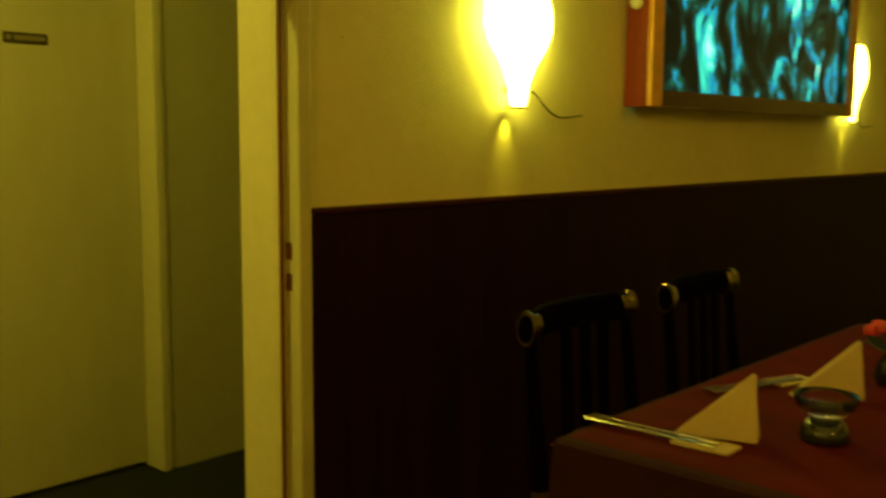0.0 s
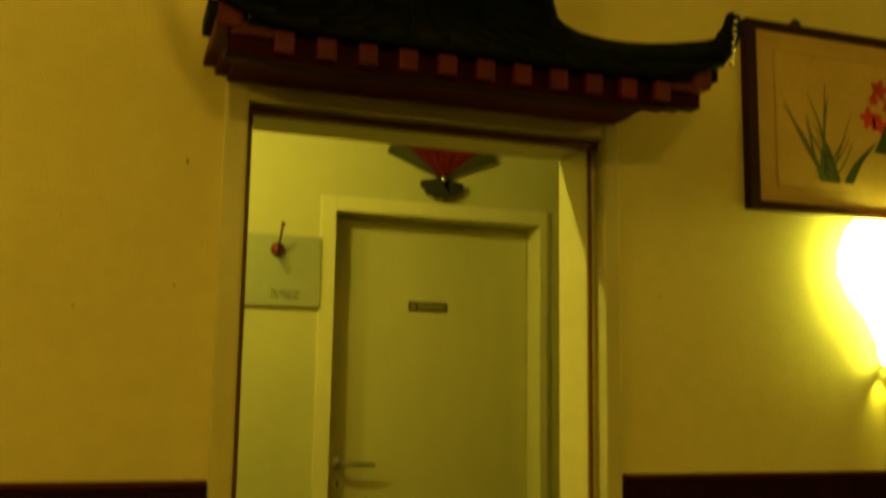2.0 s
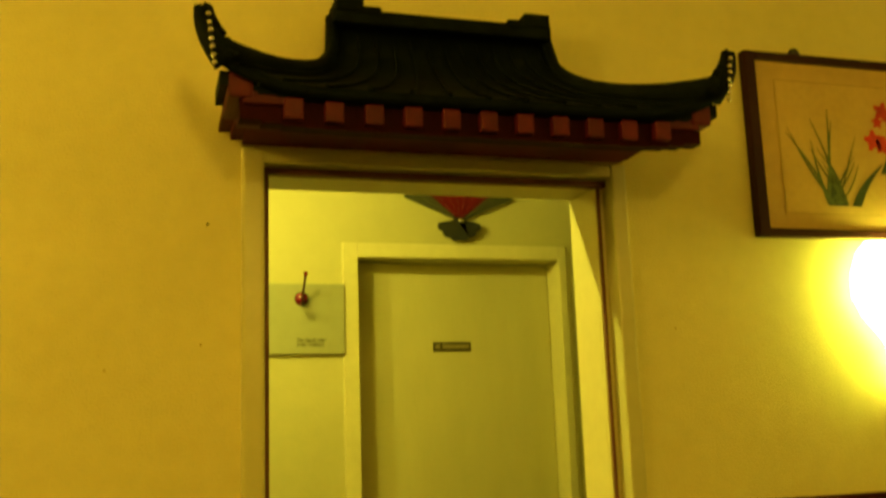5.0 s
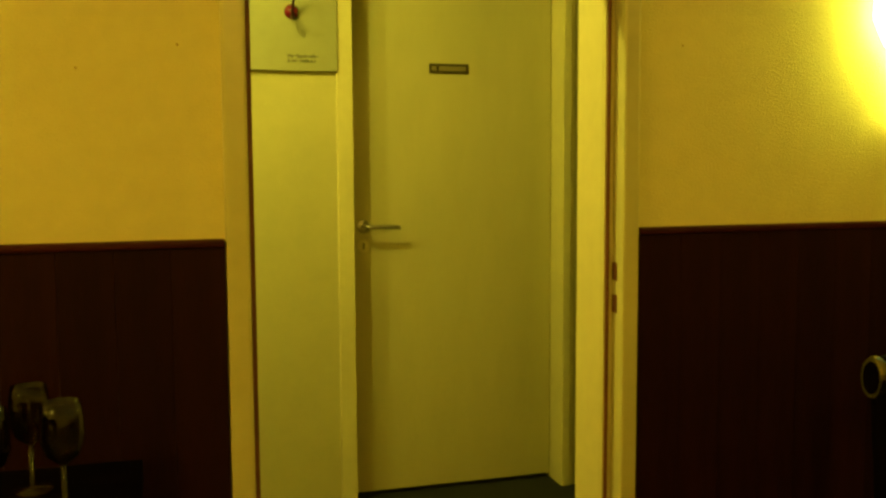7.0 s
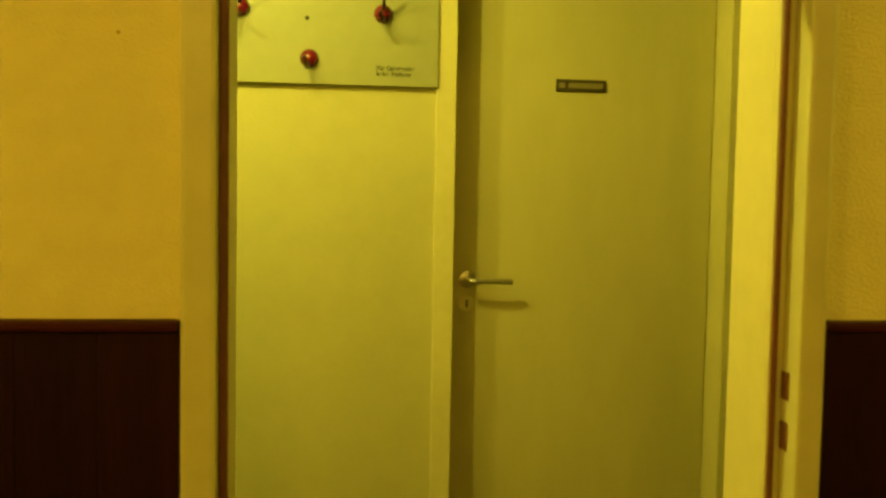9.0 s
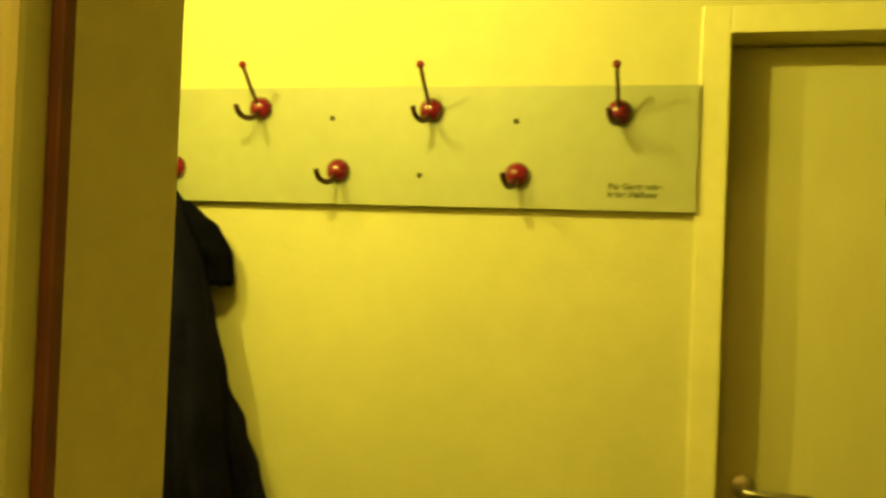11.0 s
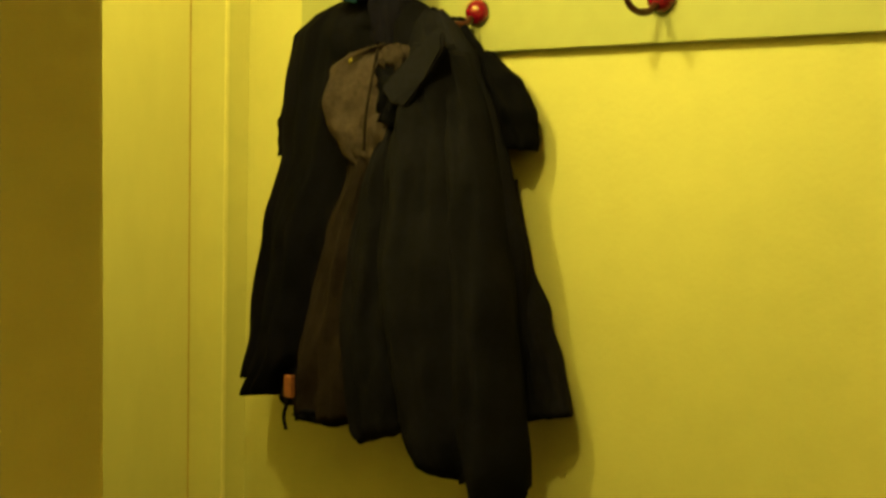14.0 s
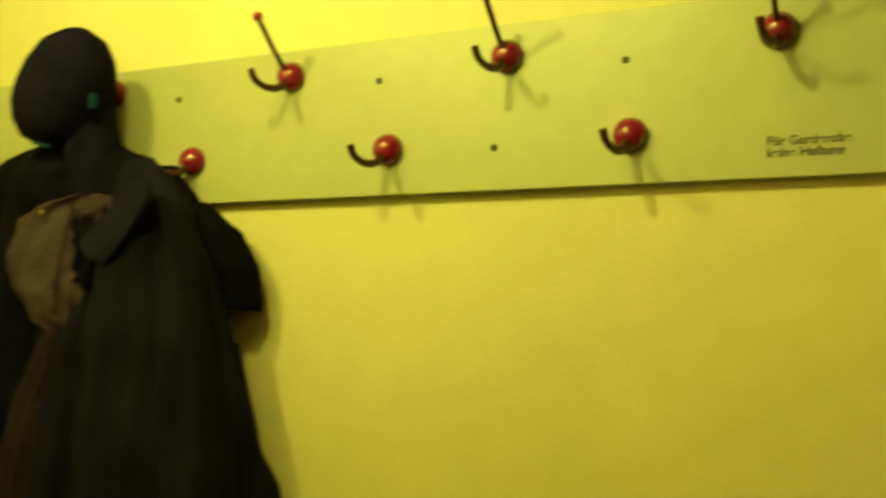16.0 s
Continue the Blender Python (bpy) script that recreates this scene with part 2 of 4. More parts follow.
ROOM_H, CORR_H = 3.05, 2.50

b = bmesh.new()
add_box(b, -3.6, -0.035, 0, T, 0, ROOM_H)
add_box(b, 0.848, 5.6, 0, T, 0, ROOM_H)
add_box(b, -0.035, 0.848, 0, T, OZ + 0.035, ROOM_H)
tagged(part("wall_north", b, M_ROOM), "yellow woodchip-papered dining room wall with an open doorway", "wall", kind="structure")
b = bmesh.new()
add_box(b, XE - 0.3, -0.036, T + 0.001, T + 0.012, 0, CORR_H)
add_box(b, 0.846, XR + 0.2, T + 0.001, T + 0.012, 0, CORR_H)
add_box(b, -0.036, 0.846, T + 0.001, T + 0.012, OZ + 0.036, CORR_H)
tagged(part("wall_corridor_near", b, M_CORR), "cream plastered corridor wall beside the doorway", "wall", kind="structure")
b = bmesh.new()
add_box(b, XE - 0.3, 0.46, D, D + 0.16, 0, CORR_H)
add_box(b, 1.335, XR + 0.2, D, D + 0.16, 0, CORR_H)
add_box(b, 0.46, 1.335, D, D + 0.16, 1.985, CORR_H)
tagged(part("wall_corridor_back", b, M_CORR), "bright cream plastered corridor wall behind the coat rack", "wall", kind="structure")
b = bmesh.new()
add_box(b, XE - 0.2, XE, 1.352, D - 0.001, 0, CORR_H)
add_box(b, XE - 0.2, XE, T + 0.013, 0.50, 0, CORR_H)
add_box(b, XE - 0.2, XE, 0.50, 1.352, 2.063, CORR_H)
tagged(part("wall_corridor_west", b, M_CORR), "cream plastered corridor end wall with a recessed door", "wall", kind="structure")
tagged(part("wall_corridor_east", box(XR, XR + 0.12, T + 0.013, D - 0.001, 0, CORR_H), M_CORR), "cream plastered corridor end wall", "wall", kind="structure")
tagged(part("corridor_ceiling", box(XE - 0.25, XR + 0.15, T + 0.013, D + 0.15, CORR_H + 0.002, CORR_H + 0.1), M_CORRCEIL), "plain brown corridor ceiling", "ceiling", kind="structure")
tagged(part("ceiling", box(-3.7, 5.7, -5.2, T, ROOM_H + 0.002, ROOM_H + 0.1), M_CEIL), "plain pale dining room ceiling", "ceiling", kind="structure")
tagged(part("floor_corridor", box(XE - 0.25, XR + 0.15, 0.03, D + 0.15, -0.1, 0.012), M_CARPET), "dark green carpet on the corridor floor", "floor", kind="structure")
tagged(part("floor", box(-3.7, 5.7, -5.2, 0.029, -0.1, 0.0), M_ROOMFLOOR), "dark dining room floor", "floor", kind="structure")
for nm, bx in (("wall_west", (-3.72, -3.6, -5.2, 0)), ("wall_east", (5.6, 5.72, -5.2, 0)), ("wall_south", (-3.72, 5.72, -5.32, -5.2))):
    tagged(part(nm, box(*bx, 0, ROOM_H), M_ROOM), "yellow woodchip-papered dining room wall", "wall", kind="structure")

# ---- open doorway: steel frame with seal ----
door_1 = thing("door_1", "cream enamelled steel door frame, doorway standing open", "door frame", kind="structure")
b = bmesh.new()
add_box(b, -0.034, 0.0, 0.0265, T + 0.017, 0.012, OZ, 0.003)
part("lining_jamb", b, M_FRAME, door_1)
part("lining_jamb", box(OX - 0.006, OX + 0.001, 0.0305, 0.0425, 0.012, OZ, 0.001), M_FRAME, door_1)
part("lining_jamb", box(OX - 0.006, 0.846, 0.043, T + 0.017, 0.012, OZ, 0.003), M_FRAME, door_1)
part("lining_head", box(-0.034, 0.846, 0.0425, T + 0.017, OZ + 0.001, OZ + 0.034, 0.003), M_FRAME, door_1)
part("casing", box(-0.057, -0.0085, -0.020, 0.026, 0.0, OZ + 0.047, 0.007), M_CASING, door_1)
part("casing", box(0.829, 0.870, -0.020, 0.042, 0.0, OZ + 0.047, 0.007), M_CASING, door_1)
part("casing_head", box(-0.012, 0.8285, -0.019, 0.042, OZ + 0.0125, OZ + 0.047, 0.006), M_CASING, door_1)
part("seal", box(-0.008, 0.004, 0.012, 0.026, 0.0, OZ - 0.005, 0.003), M_SEAL, door_1, "brown rubber door seal")
part("seal", box(OX - 0.004, OX + 0.004, 0.021, 0.0295, 0.0, OZ - 0.005, 0.003), M_SEAL, door_1, "brown rubber door seal")
part("rebate", box(OX + 0.0015, 0.8285, 0.030, 0.0425, 0.0, OZ - 0.005, 0.001), M_FRAME, door_1)
part("seal_head", box(-0.012, 0.8285, 0.014, 0.042, OZ - 0.0045, OZ + 0.012, 0.003), M_SEAL, door_1, "brown rubber door seal")
for zc in (1.031, 0.955):
    part("strike_slot", box(0.8265, 0.8295, 0.008, 0.030, zc - 0.021, zc + 0.021, 0.001), M_SEAL, door_1, "dark slot of the lock's strike plate")

# ---- wainscot: upright planks with a cap ----
def wainscot(name, x0, x1, pitch=0.108):
    w = thing(name, "dark red-brown stained plank wainscot with a rounded cap", "wainscot", kind="structure")
    n = max(1, round((x1 - x0) / pitch))
    p = (x1 - x0) / n
    bm = box(0.0002, p - 0.0002, -0.018, -0.004, 0.0, 1.117, 0.0011)
    first = part("plank", bm, M_DADO, w)
    first.location.x = x0
    for i in range(1, n):
        o = first.copy()
        scene.collection.objects.link(o)
        o.location.x = x0 + i * p
    part("backing", box(x0, x1, -0.0038, -0.001, 0.0, 1.117), M_DADO, w)
    b = box(x0, x1, -0.025, -0.001, 1.118, 1.134, 0.005)
    part("cap_rail", b, M_DADOTRIM, w, "red-brown cap rail of the wainscot")


wainscot("trim_wainscot_west", -3.6, -0.058)
wainscot("trim_wainscot_east", 0.871, 5.6)

# ---- corridor door with sign ----
door_2 = thing("door_2", "closed cream painted door with a small dark sign", "door", kind="structure")
DX0, DX1, DZ = 0.498, 1.312, 1.964
part("casing", box(0.440, DX0, D - 0.012, D + 0.15, 0.012, DZ + 0.055, 0.003), M_FRAME, door_2)
part("casing", box(DX1, 1.345, D - 0.012, D + 0.15, 0.012, DZ + 0.055, 0.003), M_FRAME, door_2)
part("casing_head", box(DX0 + 0.0005, DX1 - 0.0005, D - 0.012, D + 0.15, DZ, DZ + 0.055, 0.003), M_FRAME, door_2)
part("casing_bead", box(1.3455, 1.359, D - 0.006, D + 0.002, 0.012, DZ + 0.05, 0.002), M_FRAME, door_2)
leaf = part("leaf", box(DX0 + 0.003, DX1 - 0.003, D + 0.1080, D + 0.148, 0.03, DZ - 0.003, 0.002), M_LEAF, door_2)
sign = part("sign", box(0.814, 0.969, D + 0.1025, D + 0.1075, 1.616, 1.653, 0.0015), M_PLATE, door_2, "small dark brown sign with illegible print")
b = bmesh.new()
for x0, x1 in ((0.823, 0.841), (0.852, 0.959)):
    add_box(b, x0, x1, D + 0.1012, D + 0.1024, 1.627, 1.643)
part("print_bars", b, M_PLATETEXT, sign)
hx, hz = 0.555, 1.047
rose = part("rosette", lathe([(0, 0), (0.024, 0), (0.026, 0.003), (0.024, 0.009), (0.012, 0.011), (0, 0.011)], 20, pose(hx, D + 0.1080, hz, 90)), M_STEEL, leaf)
smooth(part("handle", tube(arc([(hx, D + 0.1000, hz), (hx, D + 0.0560, hz), (hx + 0.012, D + 0.0450, hz), (hx + 0.05, D + 0.0430, hz), (hx + 0.128, D + 0.0460, hz - 0.002)], 6), 0.0085), M_STEEL, leaf, "brushed steel lever handle"))
key = part("key_rosette", lathe([(0, 0), (0.023, 0), (0.025, 0.003), (0.022, 0.006), (0, 0.006)], 20, pose(hx, D + 0.1080, hz - 0.073, 90)), M_FRAME, leaf)
part("keyhole", box(hx - 0.003, hx + 0.003, D + 0.1005, D + 0.1030, hz - 0.085, hz - 0.062), M_INK, key)

# ---- recessed door in the end wall ----
door_3 = thing("door_3", "closed cream painted door set deep in its opening", "door", kind="structure")
part("leaf", box(XE - 0.18, XE - 0.145, 0.503, 1.349, 0.014, 2.06, 0.003), M_LEAF, door_3)
# thin darker strip laid on for the shade in the gap
part("gap_seal", box(XE - 0.1447, XE - 0.1430, 1.3475, 1.3515, 0.014, 2.058), M_LINE, door_3, "dark gap beside the door leaf")
part("edge_trim", box(XE - 0.001, XE + 0.004, 1.346, 1.357, 0.014, 2.068, 0.002), M_FRAME, door_3)

# ---- corridor ceiling lamp with two bulbs ----
lamp = thing("ceiling_lamp", "two-bulb ceiling lamp lighting the corridor", "ceiling lamp", (-0.512, 0.411, CORR_H))
part("canopy", box(-0.33, 0.33, -0.04, 0.04, -0.022, 0.0, 0.006), M_FRAME, lamp)
for dx in (-0.276, 0.276):
    s = part("socket", lathe([(0, -0.022), (0.018, -0.022), (0.018, -0.068), (0, -0.068)], 16, pose(dx, 0, 0)), M_FRAME, lamp)
    smooth(part("bulb", lathe([(0.0, -0.0685), (0.016, -0.070), (0.030, -0.086), (0.034, -0.104), (0.028, -0.124), (0.014, -0.137), (0.0, -0.140)], 16, pose(dx, 0, 0)), G_BULB, lamp, "lit warm bulb"))
    li = bpy.data.lights.new("bulb_light", "POINT")
    li.energy, li.color, li.shadow_soft_size = 41.0, (1.0, 0.92, 0.12), 0.012
    lo = new("bulb_light", li)
    lo.location = (-0.512 + dx, 0.411, CORR_H - 0.162)

# ---- dining room globes ----
def room_globe(x, y, r, drop=0.56):
    g = thing("pendant_lamp", "round warm pendant lamp over the dining room", "pendant lamp", (x, y, ROOM_H), "room pendants")
    part("cord", tube([(0, 0, 0), (0, 0, -drop + r)], 0.004, 8), M_CABLE, g)
    smooth(part("globe", lathe([(r * math.sin(math.pi * k / 14), -drop + r * math.cos(math.pi * k / 14)) for k in range(15)], 24), G_ROOM, g))


room_globe(-0.03, -2.90, 0.096, 0.86)
# unseen globe added to light the right wall and the left jamb
room_globe(2.7, -2.5, 0.073)
room_globe(-2.1, -1.5, 0.125)

# ---- coat rack ----
rack = thing("coat_rack", "long grey-green wall board with red coat hooks", "coat rack")
board = part("board", box(-1.228, 0.443, D - 0.021, D - 0.002, 1.604, 1.860, 0.002), M_BOARD, rack)


def coat_hook(x, z, tall):
    y = D - 0.021
    h = smooth(part("hook", lathe([(0, 0), (0.025, 0.0), (0.0265, 0.004), (0.025, 0.010), (0.0195, 0.019), (0.010, 0.026), (0, 0.028)], 20, pose(x, y, z, 90)), M_RED, rack, "red enamelled coat hook"))
    smooth(part("peg", tube(arc([(x, y - 0.018, z - 0.010), (x - 0.002, y - 0.040, z - 0.026), (x - 0.006, y - 0.070, z - 0.030), (x - 0.010, y - 0.092, z - 0.022), (x - 0.013, y - 0.100, z - 0.006)], 5), [0.0066] * 10 + [0.0058] * 11), M_STEM, h, "dark red metal peg"))
    if tall:
        smooth(part("stem", tube(arc([(x, y - 0.02, z + 0.006), (x, y - 0.058, z + 0.036), (x, y - 0.098, z + 0.073)], 5), 0.0045, 8), M_STEM, h, "dark red metal stem"))
        smooth(part("stem_knob", lathe([(0.0085 * math.sin(math.pi * k / 8), 0.0085 * math.cos(math.pi * k / 8)) for k in range(9)], 14, pose(x, y - 0.102, z + 0.077)), M_RED, h))


for i in range(4):
    coat_hook(0.285 - 0.394 * i, 1.804 + 0.0045 * i, True)
    if i < 3:
        coat_hook(0.081 - 0.395 * i, 1.674 + 0.003 * i, False)
for sx, sz in ((0.074, 1.786), (-0.131, 1.670), (-0.334, 1.792), (-0.748, 1.795)):
    part("screw", lathe([(0, 0), (0.006, 0), (0.005, 0.002), (0, 0.0025)], 12, pose(sx, D - 0.021, sz, 90)), M_SCREW, rack, "sunk steel screw")
for k, (words, zz) in enumerate((("Für Garderobe", 1.648), ("keine Haftung", 1.632))):
    cu = bpy.data.curves.new("notice_text", "FONT")
    cu.body, cu.size, cu.extrude, cu.align_x = words, 0.0175, 0.0003, "LEFT"
    cu.offset = 0.0005
    cu.materials.append(M_INK)
    ob = new("notice_text", cu)
    ob.matrix_world = pose(0.268, D - 0.0216, zz, 90, 0, 0)
    ob.parent = rack


# ---- clothes on the rack ----
def garment(rows, folds, seed, hem=0.03, n=46, levels=60, ripple=0.018, slope=0.0, shift=(0.0, 0.0), round_hem=0.0):
    """A hanging garment from a few (z, left, right, back, front) sections, with folds that grow downwards."""
    rnd = random.Random(seed)
    ph = [rnd.uniform(0, 6.28) for _ in range(6)]
    zs = [r[0] for r in rows]
    bm = bmesh.new()
    loops = []
    z0, z1 = zs[0], zs[-1]
    for j in range(levels + 1):
        u = j / levels
        z = z0 + (z1 - z0) * u
        k = max(i for i in range(len(rows) - 1) if rows[i][0] >= z - 1e-9)
        a, b2 = rows[k], rows[k + 1]
        t = (z - a[0]) / (b2[0] - a[0])
        t = t * t * (3 - 2 * t) * 0.5 + t * 0.5
        l, r, back, front = (a[i] + (b2[i] - a[i]) * t for i in range(1, 5))
        l, r = l + shift[0], r + shift[1]
        if round_hem:
            pull = max(0.0, 1 - (z - z1) / round_hem)
            l, r, back, front = l + 0.010 * pull ** 2, r - 0.010 * pull ** 2, back - 0.02 * pull ** 2, front + 0.012 * pull ** 2
        loop = []
        for q in range(2 * n):
            if q <= n:
                s = -1 + 2 * q / n
                side = 1
            else:
                s = 1 - 2 * (q - n) / n
                side = 0.22
            bulge = (1 - abs(s) ** 2.4) ** 0.7
            f = ripple * (0.25 + 0.75 * u) * (math.sin(folds * s + ph[0] + 1.2 * u) + 0.55 * math.sin(folds * 2.3 * s + ph[1] - 2.1 * u) + 0.3 * math.sin(folds * 4.1 * s + ph[2] + 3 * u))
            nz = 0.016 * noise.noise(Vector((s * 2.5 + seed + 1.4 * u, u * 4, seed))) + 0.006 * noise.noise(Vector((s * 6 + 2 * u, u * 11, seed + 3)))
            mid = front + 0.55 * (back - front)
            y = (mid - (mid - front) * bulge if side == 1 else mid + (back - mid) * bulge) - (f + nz) * (0.35 + 0.65 * bulge) * (1 if side == 1 else 0.2)
            x = (l + r) / 2 + (r - l) / 2 * s + 0.006 * noise.noise(Vector((u * 7, s * 1.5, seed + 4)))
            zz = z - slope * u ** 4 * s - hem * u ** 6 * (0.5 + 0.5 * math.sin(folds * 1.1 * s + ph[3])) + 0.004 * noise.noise(Vector((s * 4, seed, 2)))
            loop.append(bm.verts.new((x, min(y, D - 0.006), zz)))
        loops.append(loop)
    m = 2 * n
    for a, b2 in zip(loops, loops[1:]):
        for q in range(m):
            bm.faces.new((a[q], a[(q + 1) % m], b2[(q + 1) % m], b2[q]))
    bm.faces.new(loops[0])
    bm.faces.new(loops[-1])
    return bm


black_coat = thing("black_coat", "long black wool coat hanging from the coat rack", "coat")
smooth(part("body", garment([(1.715, -0.99, -0.84, 1.37, 1.30), (1.69, -1.075, -0.78, 1.39, 1.27), (1.645, -1.142, -0.72, 1.40, 1.25), (1.54, -1.162, -0.70, 1.40, 1.24), (1.40, -1.162, -0.74, 1.41, 1.23), (1.23, -1.215, -0.80, 1.41, 1.22), (0.98, -1.257, -0.86, 1.41, 1.22), (0.88, -1.275, -0.98, 1.41, 1.22)], 7, 3, 0.02, shift=(-0.018, 0.0)), M_BLACKCLOTH, black_coat))
smooth(part("sleeve", garment([(1.60, -1.125, -1.03, 1.40, 1.30), (1.46, -1.185, -1.05, 1.41, 1.29), (1.395, -1.186, -1.06, 1.41, 1.29)], 3, 8, 0.008, 20, 20, 0.008, shift=(-0.030, 0.0)), M_BLACKCLOTH, black_coat))

navy = thing("navy_jacket", "dark navy jacket hanging behind an olive one", "jacket")
smooth(part("sleeve", garment([(1.60, -0.66, -0.595, 1.40, 1.325), (1.54, -0.64, -0.522, 1.41, 1.32), (1.48, -0.62, -0.486, 1.41, 1.325), (1.420, -0.60, -0.482, 1.41, 1.33)], 4, 13, 0.006, 24, 20, 0.006, shift=(-0.045, -0.056)), M_BLACKCLOTH, navy))
smooth(part("body", garment([(1.665, -0.74, -0.655, 1.38, 1.33), (1.60, -0.80, -0.610, 1.40, 1.315), (1.54, -0.86, -0.56, 1.41, 1.32), (1.48, -0.88, -0.54, 1.41, 1.33), (1.43, -0.88, -0.53, 1.41, 1.335)], 4, 11, 0.006, 30, 24, 0.008, shift=(-0.045, -0.058)), M_BLACKCLOTH, navy))

olive = thing("olive_jacket", "dark olive cotton jacket hanging from a red hook", "jacket")
smooth(part("back_panel", garment([(1.668, -0.745, -0.700, 1.30, 1.262), (1.64, -0.772, -0.676, 1.33, 1.245), (1.58, -0.805, -0.635, 1.36, 1.232), (1.47, -0.830, -0.585, 1.38, 1.228), (1.36, -0.840, -0.548, 1.39, 1.225), (1.20, -0.860, -0.512, 1.395, 1.222), (1.00, -0.860, -0.500, 1.40, 1.222), (0.905, -0.850, -0.510, 1.40, 1.23)], 4.5, 21, 0.02, ripple=0.010), M_OLIVE, olive))
smooth(part("front_panel", garment([(1.60, -0.735, -0.640, 1.27, 1.205), (1.50, -0.752, -0.618, 1.28, 1.182), (1.36, -0.772, -0.585, 1.29, 1.160), (1.20, -0.775, -0.560, 1.29, 1.146), (1.02, -0.735, -0.545, 1.29, 1.145), (0.90, -0.690, -0.540, 1.29, 1.152), (0.855, -0.675, -0.545, 1.29, 1.160), (0.834, -0.662, -0.560, 1.28, 1.175)], 2.6, 51, 0.012, 40, 60, 0.017, slope=0.012, round_hem=0.02), M_OLIVE, olive))
smooth(part("front_panel", garment([(1.45, -0.790, -0.735, 1.27, 1.205), (1.34, -0.838, -0.725, 1.28, 1.190), (1.22, -0.868, -0.720, 1.29, 1.182), (1.08, -0.880, -0.720, 1.29, 1.178), (0.94, -0.862, -0.722, 1.29, 1.178), (0.872, -0.848, -0.732, 1.29, 1.185), (0.850, -0.835, -0.745, 1.28, 1.197)], 2.4, 63, 0.010, 30, 50, 0.013, slope=-0.006, round_hem=0.02), M_OLIVE, olive))
smooth(part("sleeve", garment([(1.59, -0.680, -0.632, 1.30, 1.232), (1.46, -0.655, -0.572, 1.31, 1.205), (1.30, -0.620, -0.530, 1.31, 1.180), (1.12, -0.585, -0.492, 1.31, 1.165), (0.95, -0.560, -0.462, 1.31, 1.158), (0.86, -0.548, -0.448, 1.31, 1.162), (0.805, -0.535, -0.448, 1.31, 1.172)], 2.2, 57, 0.006, 26, 54, 0.009, round_hem=0.012), M_OLIVE, olive))
smooth(part("sleeve_cuff", garment([(0.812, -0.528, -0.456, 1.30, 1.180), (0.790, -0.525, -0.458, 1.30, 1.182), (0.774, -0.518, -0.465, 1.29, 1.194)], 3.0, 58, 0.006, 22, 10, 0.004, round_hem=0.008), M_BLACKCLOTH, olive, "gathered dark cuff"))
smooth(part("back_flap", garment([(1.36, -0.64, -0.585, 1.40, 1.32), (1.20, -0.61, -0.545, 1.41, 1.31), (1.115, -0.58, -0.492, 1.41, 1.305), (1.02, -0.57, -0.458, 1.41, 1.31), (0.930, -0.56, -0.436, 1.41, 1.315)], 4, 25, 0.006, 24, 30, 0.008, slope=-0.008), M_OLIVE, olive))
smooth(part("sleeve", garment([(1.47, -0.850, -0.765, 1.30, 1.215), (1.38, -0.885, -0.770, 1.31, 1.195), (1.23, -0.940, -0.790, 1.32, 1.190), (1.10, -0.990, -0.810, 1.33, 1.188), (0.97, -1.028, -0.825, 1.33, 1.192), (0.890, -1.050, -0.830, 1.33, 1.198), (0.862, -1.050, -0.835, 1.33, 1.205)], 3.4, 29, 0.010, 30, 44, 0.013, slope=-0.006), M_BROWNCLOTH, olive))
smooth(part("cuff", garment([(0.868, -1.048, -0.905, 1.32, 1.204), (0.846, -1.044, -0.912, 1.32, 1.208)], 4, 30, 0.006, 20, 6, 0.004), M_BLACKCLOTH, olive, "dark ribbed cuff"))
b = plate([(-0.742, 1.520), (-0.715, 1.490), (-0.682, 1.482), (-0.645, 1.530), (-0.612, 1.585), (-0.622, 1.612), (-0.645, 1.622), (-0.700, 1.565)], 0.016)
bmesh.ops.bevel(b, geom=list(b.edges), offset=0.004, segments=2, affect="EDGES")
for v in b.verts:
    v.co.y += 1.164 + 0.26 * max(0.0, v.co.z - 1.50) - 0.10 * abs(v.co.x + 0.68)
part("collar", b, M_OLIVE, olive, "turned-down olive collar")
smooth(part("hood", garment([(1.604, -0.80, -0.752, 1.27, 1.215), (1.590, -0.890, -0.738, 1.27, 1.198), (1.562, -0.942, -0.738, 1.27, 1.188), (1.50, -0.950, -0.748, 1.27, 1.172), (1.44, -0.928, -0.752, 1.27, 1.170), (1.400, -0.890, -0.762, 1.27, 1.178), (1.375, -0.850, -0.778, 1.26, 1.192)], 2.4, 33, 0.004, 30, 30, 0.012), M_LINING, olive, "grey-brown hood lining turned outwards"))
smooth(part("hood_tip", garment([(1.598, -0.772, -0.742, 1.22, 1.196), (1.575, -0.778, -0.722, 1.22, 1.184), (1.548, -0.768, -0.728, 1.22, 1.188)], 2, 35, 0.004, 14, 10, 0.003, round_hem=0.01), M_LINING, olive, "small grey-brown fold of the hood"))
smooth(part("inner_fold", garment([(1.575, -0.792, -0.735, 1.22, 1.192), (1.52, -0.778, -0.705, 1.22, 1.180), (1.46, -0.785, -0.725, 1.22, 1.182)], 3, 37, 0.008, 16, 16, 0.005), M_BLACKCLOTH, olive, "dark fold beside the lining"))
smooth(part("seam", tube(arc([(-0.775, 1.188, 1.592), (-0.768, 1.166, 1.53), (-0.772, 1.158, 1.47), (-0.785, 1.168, 1.405)], 5), 0.0028, 6), M_BROWNCLOTH, olive, "stitched hood edge"))
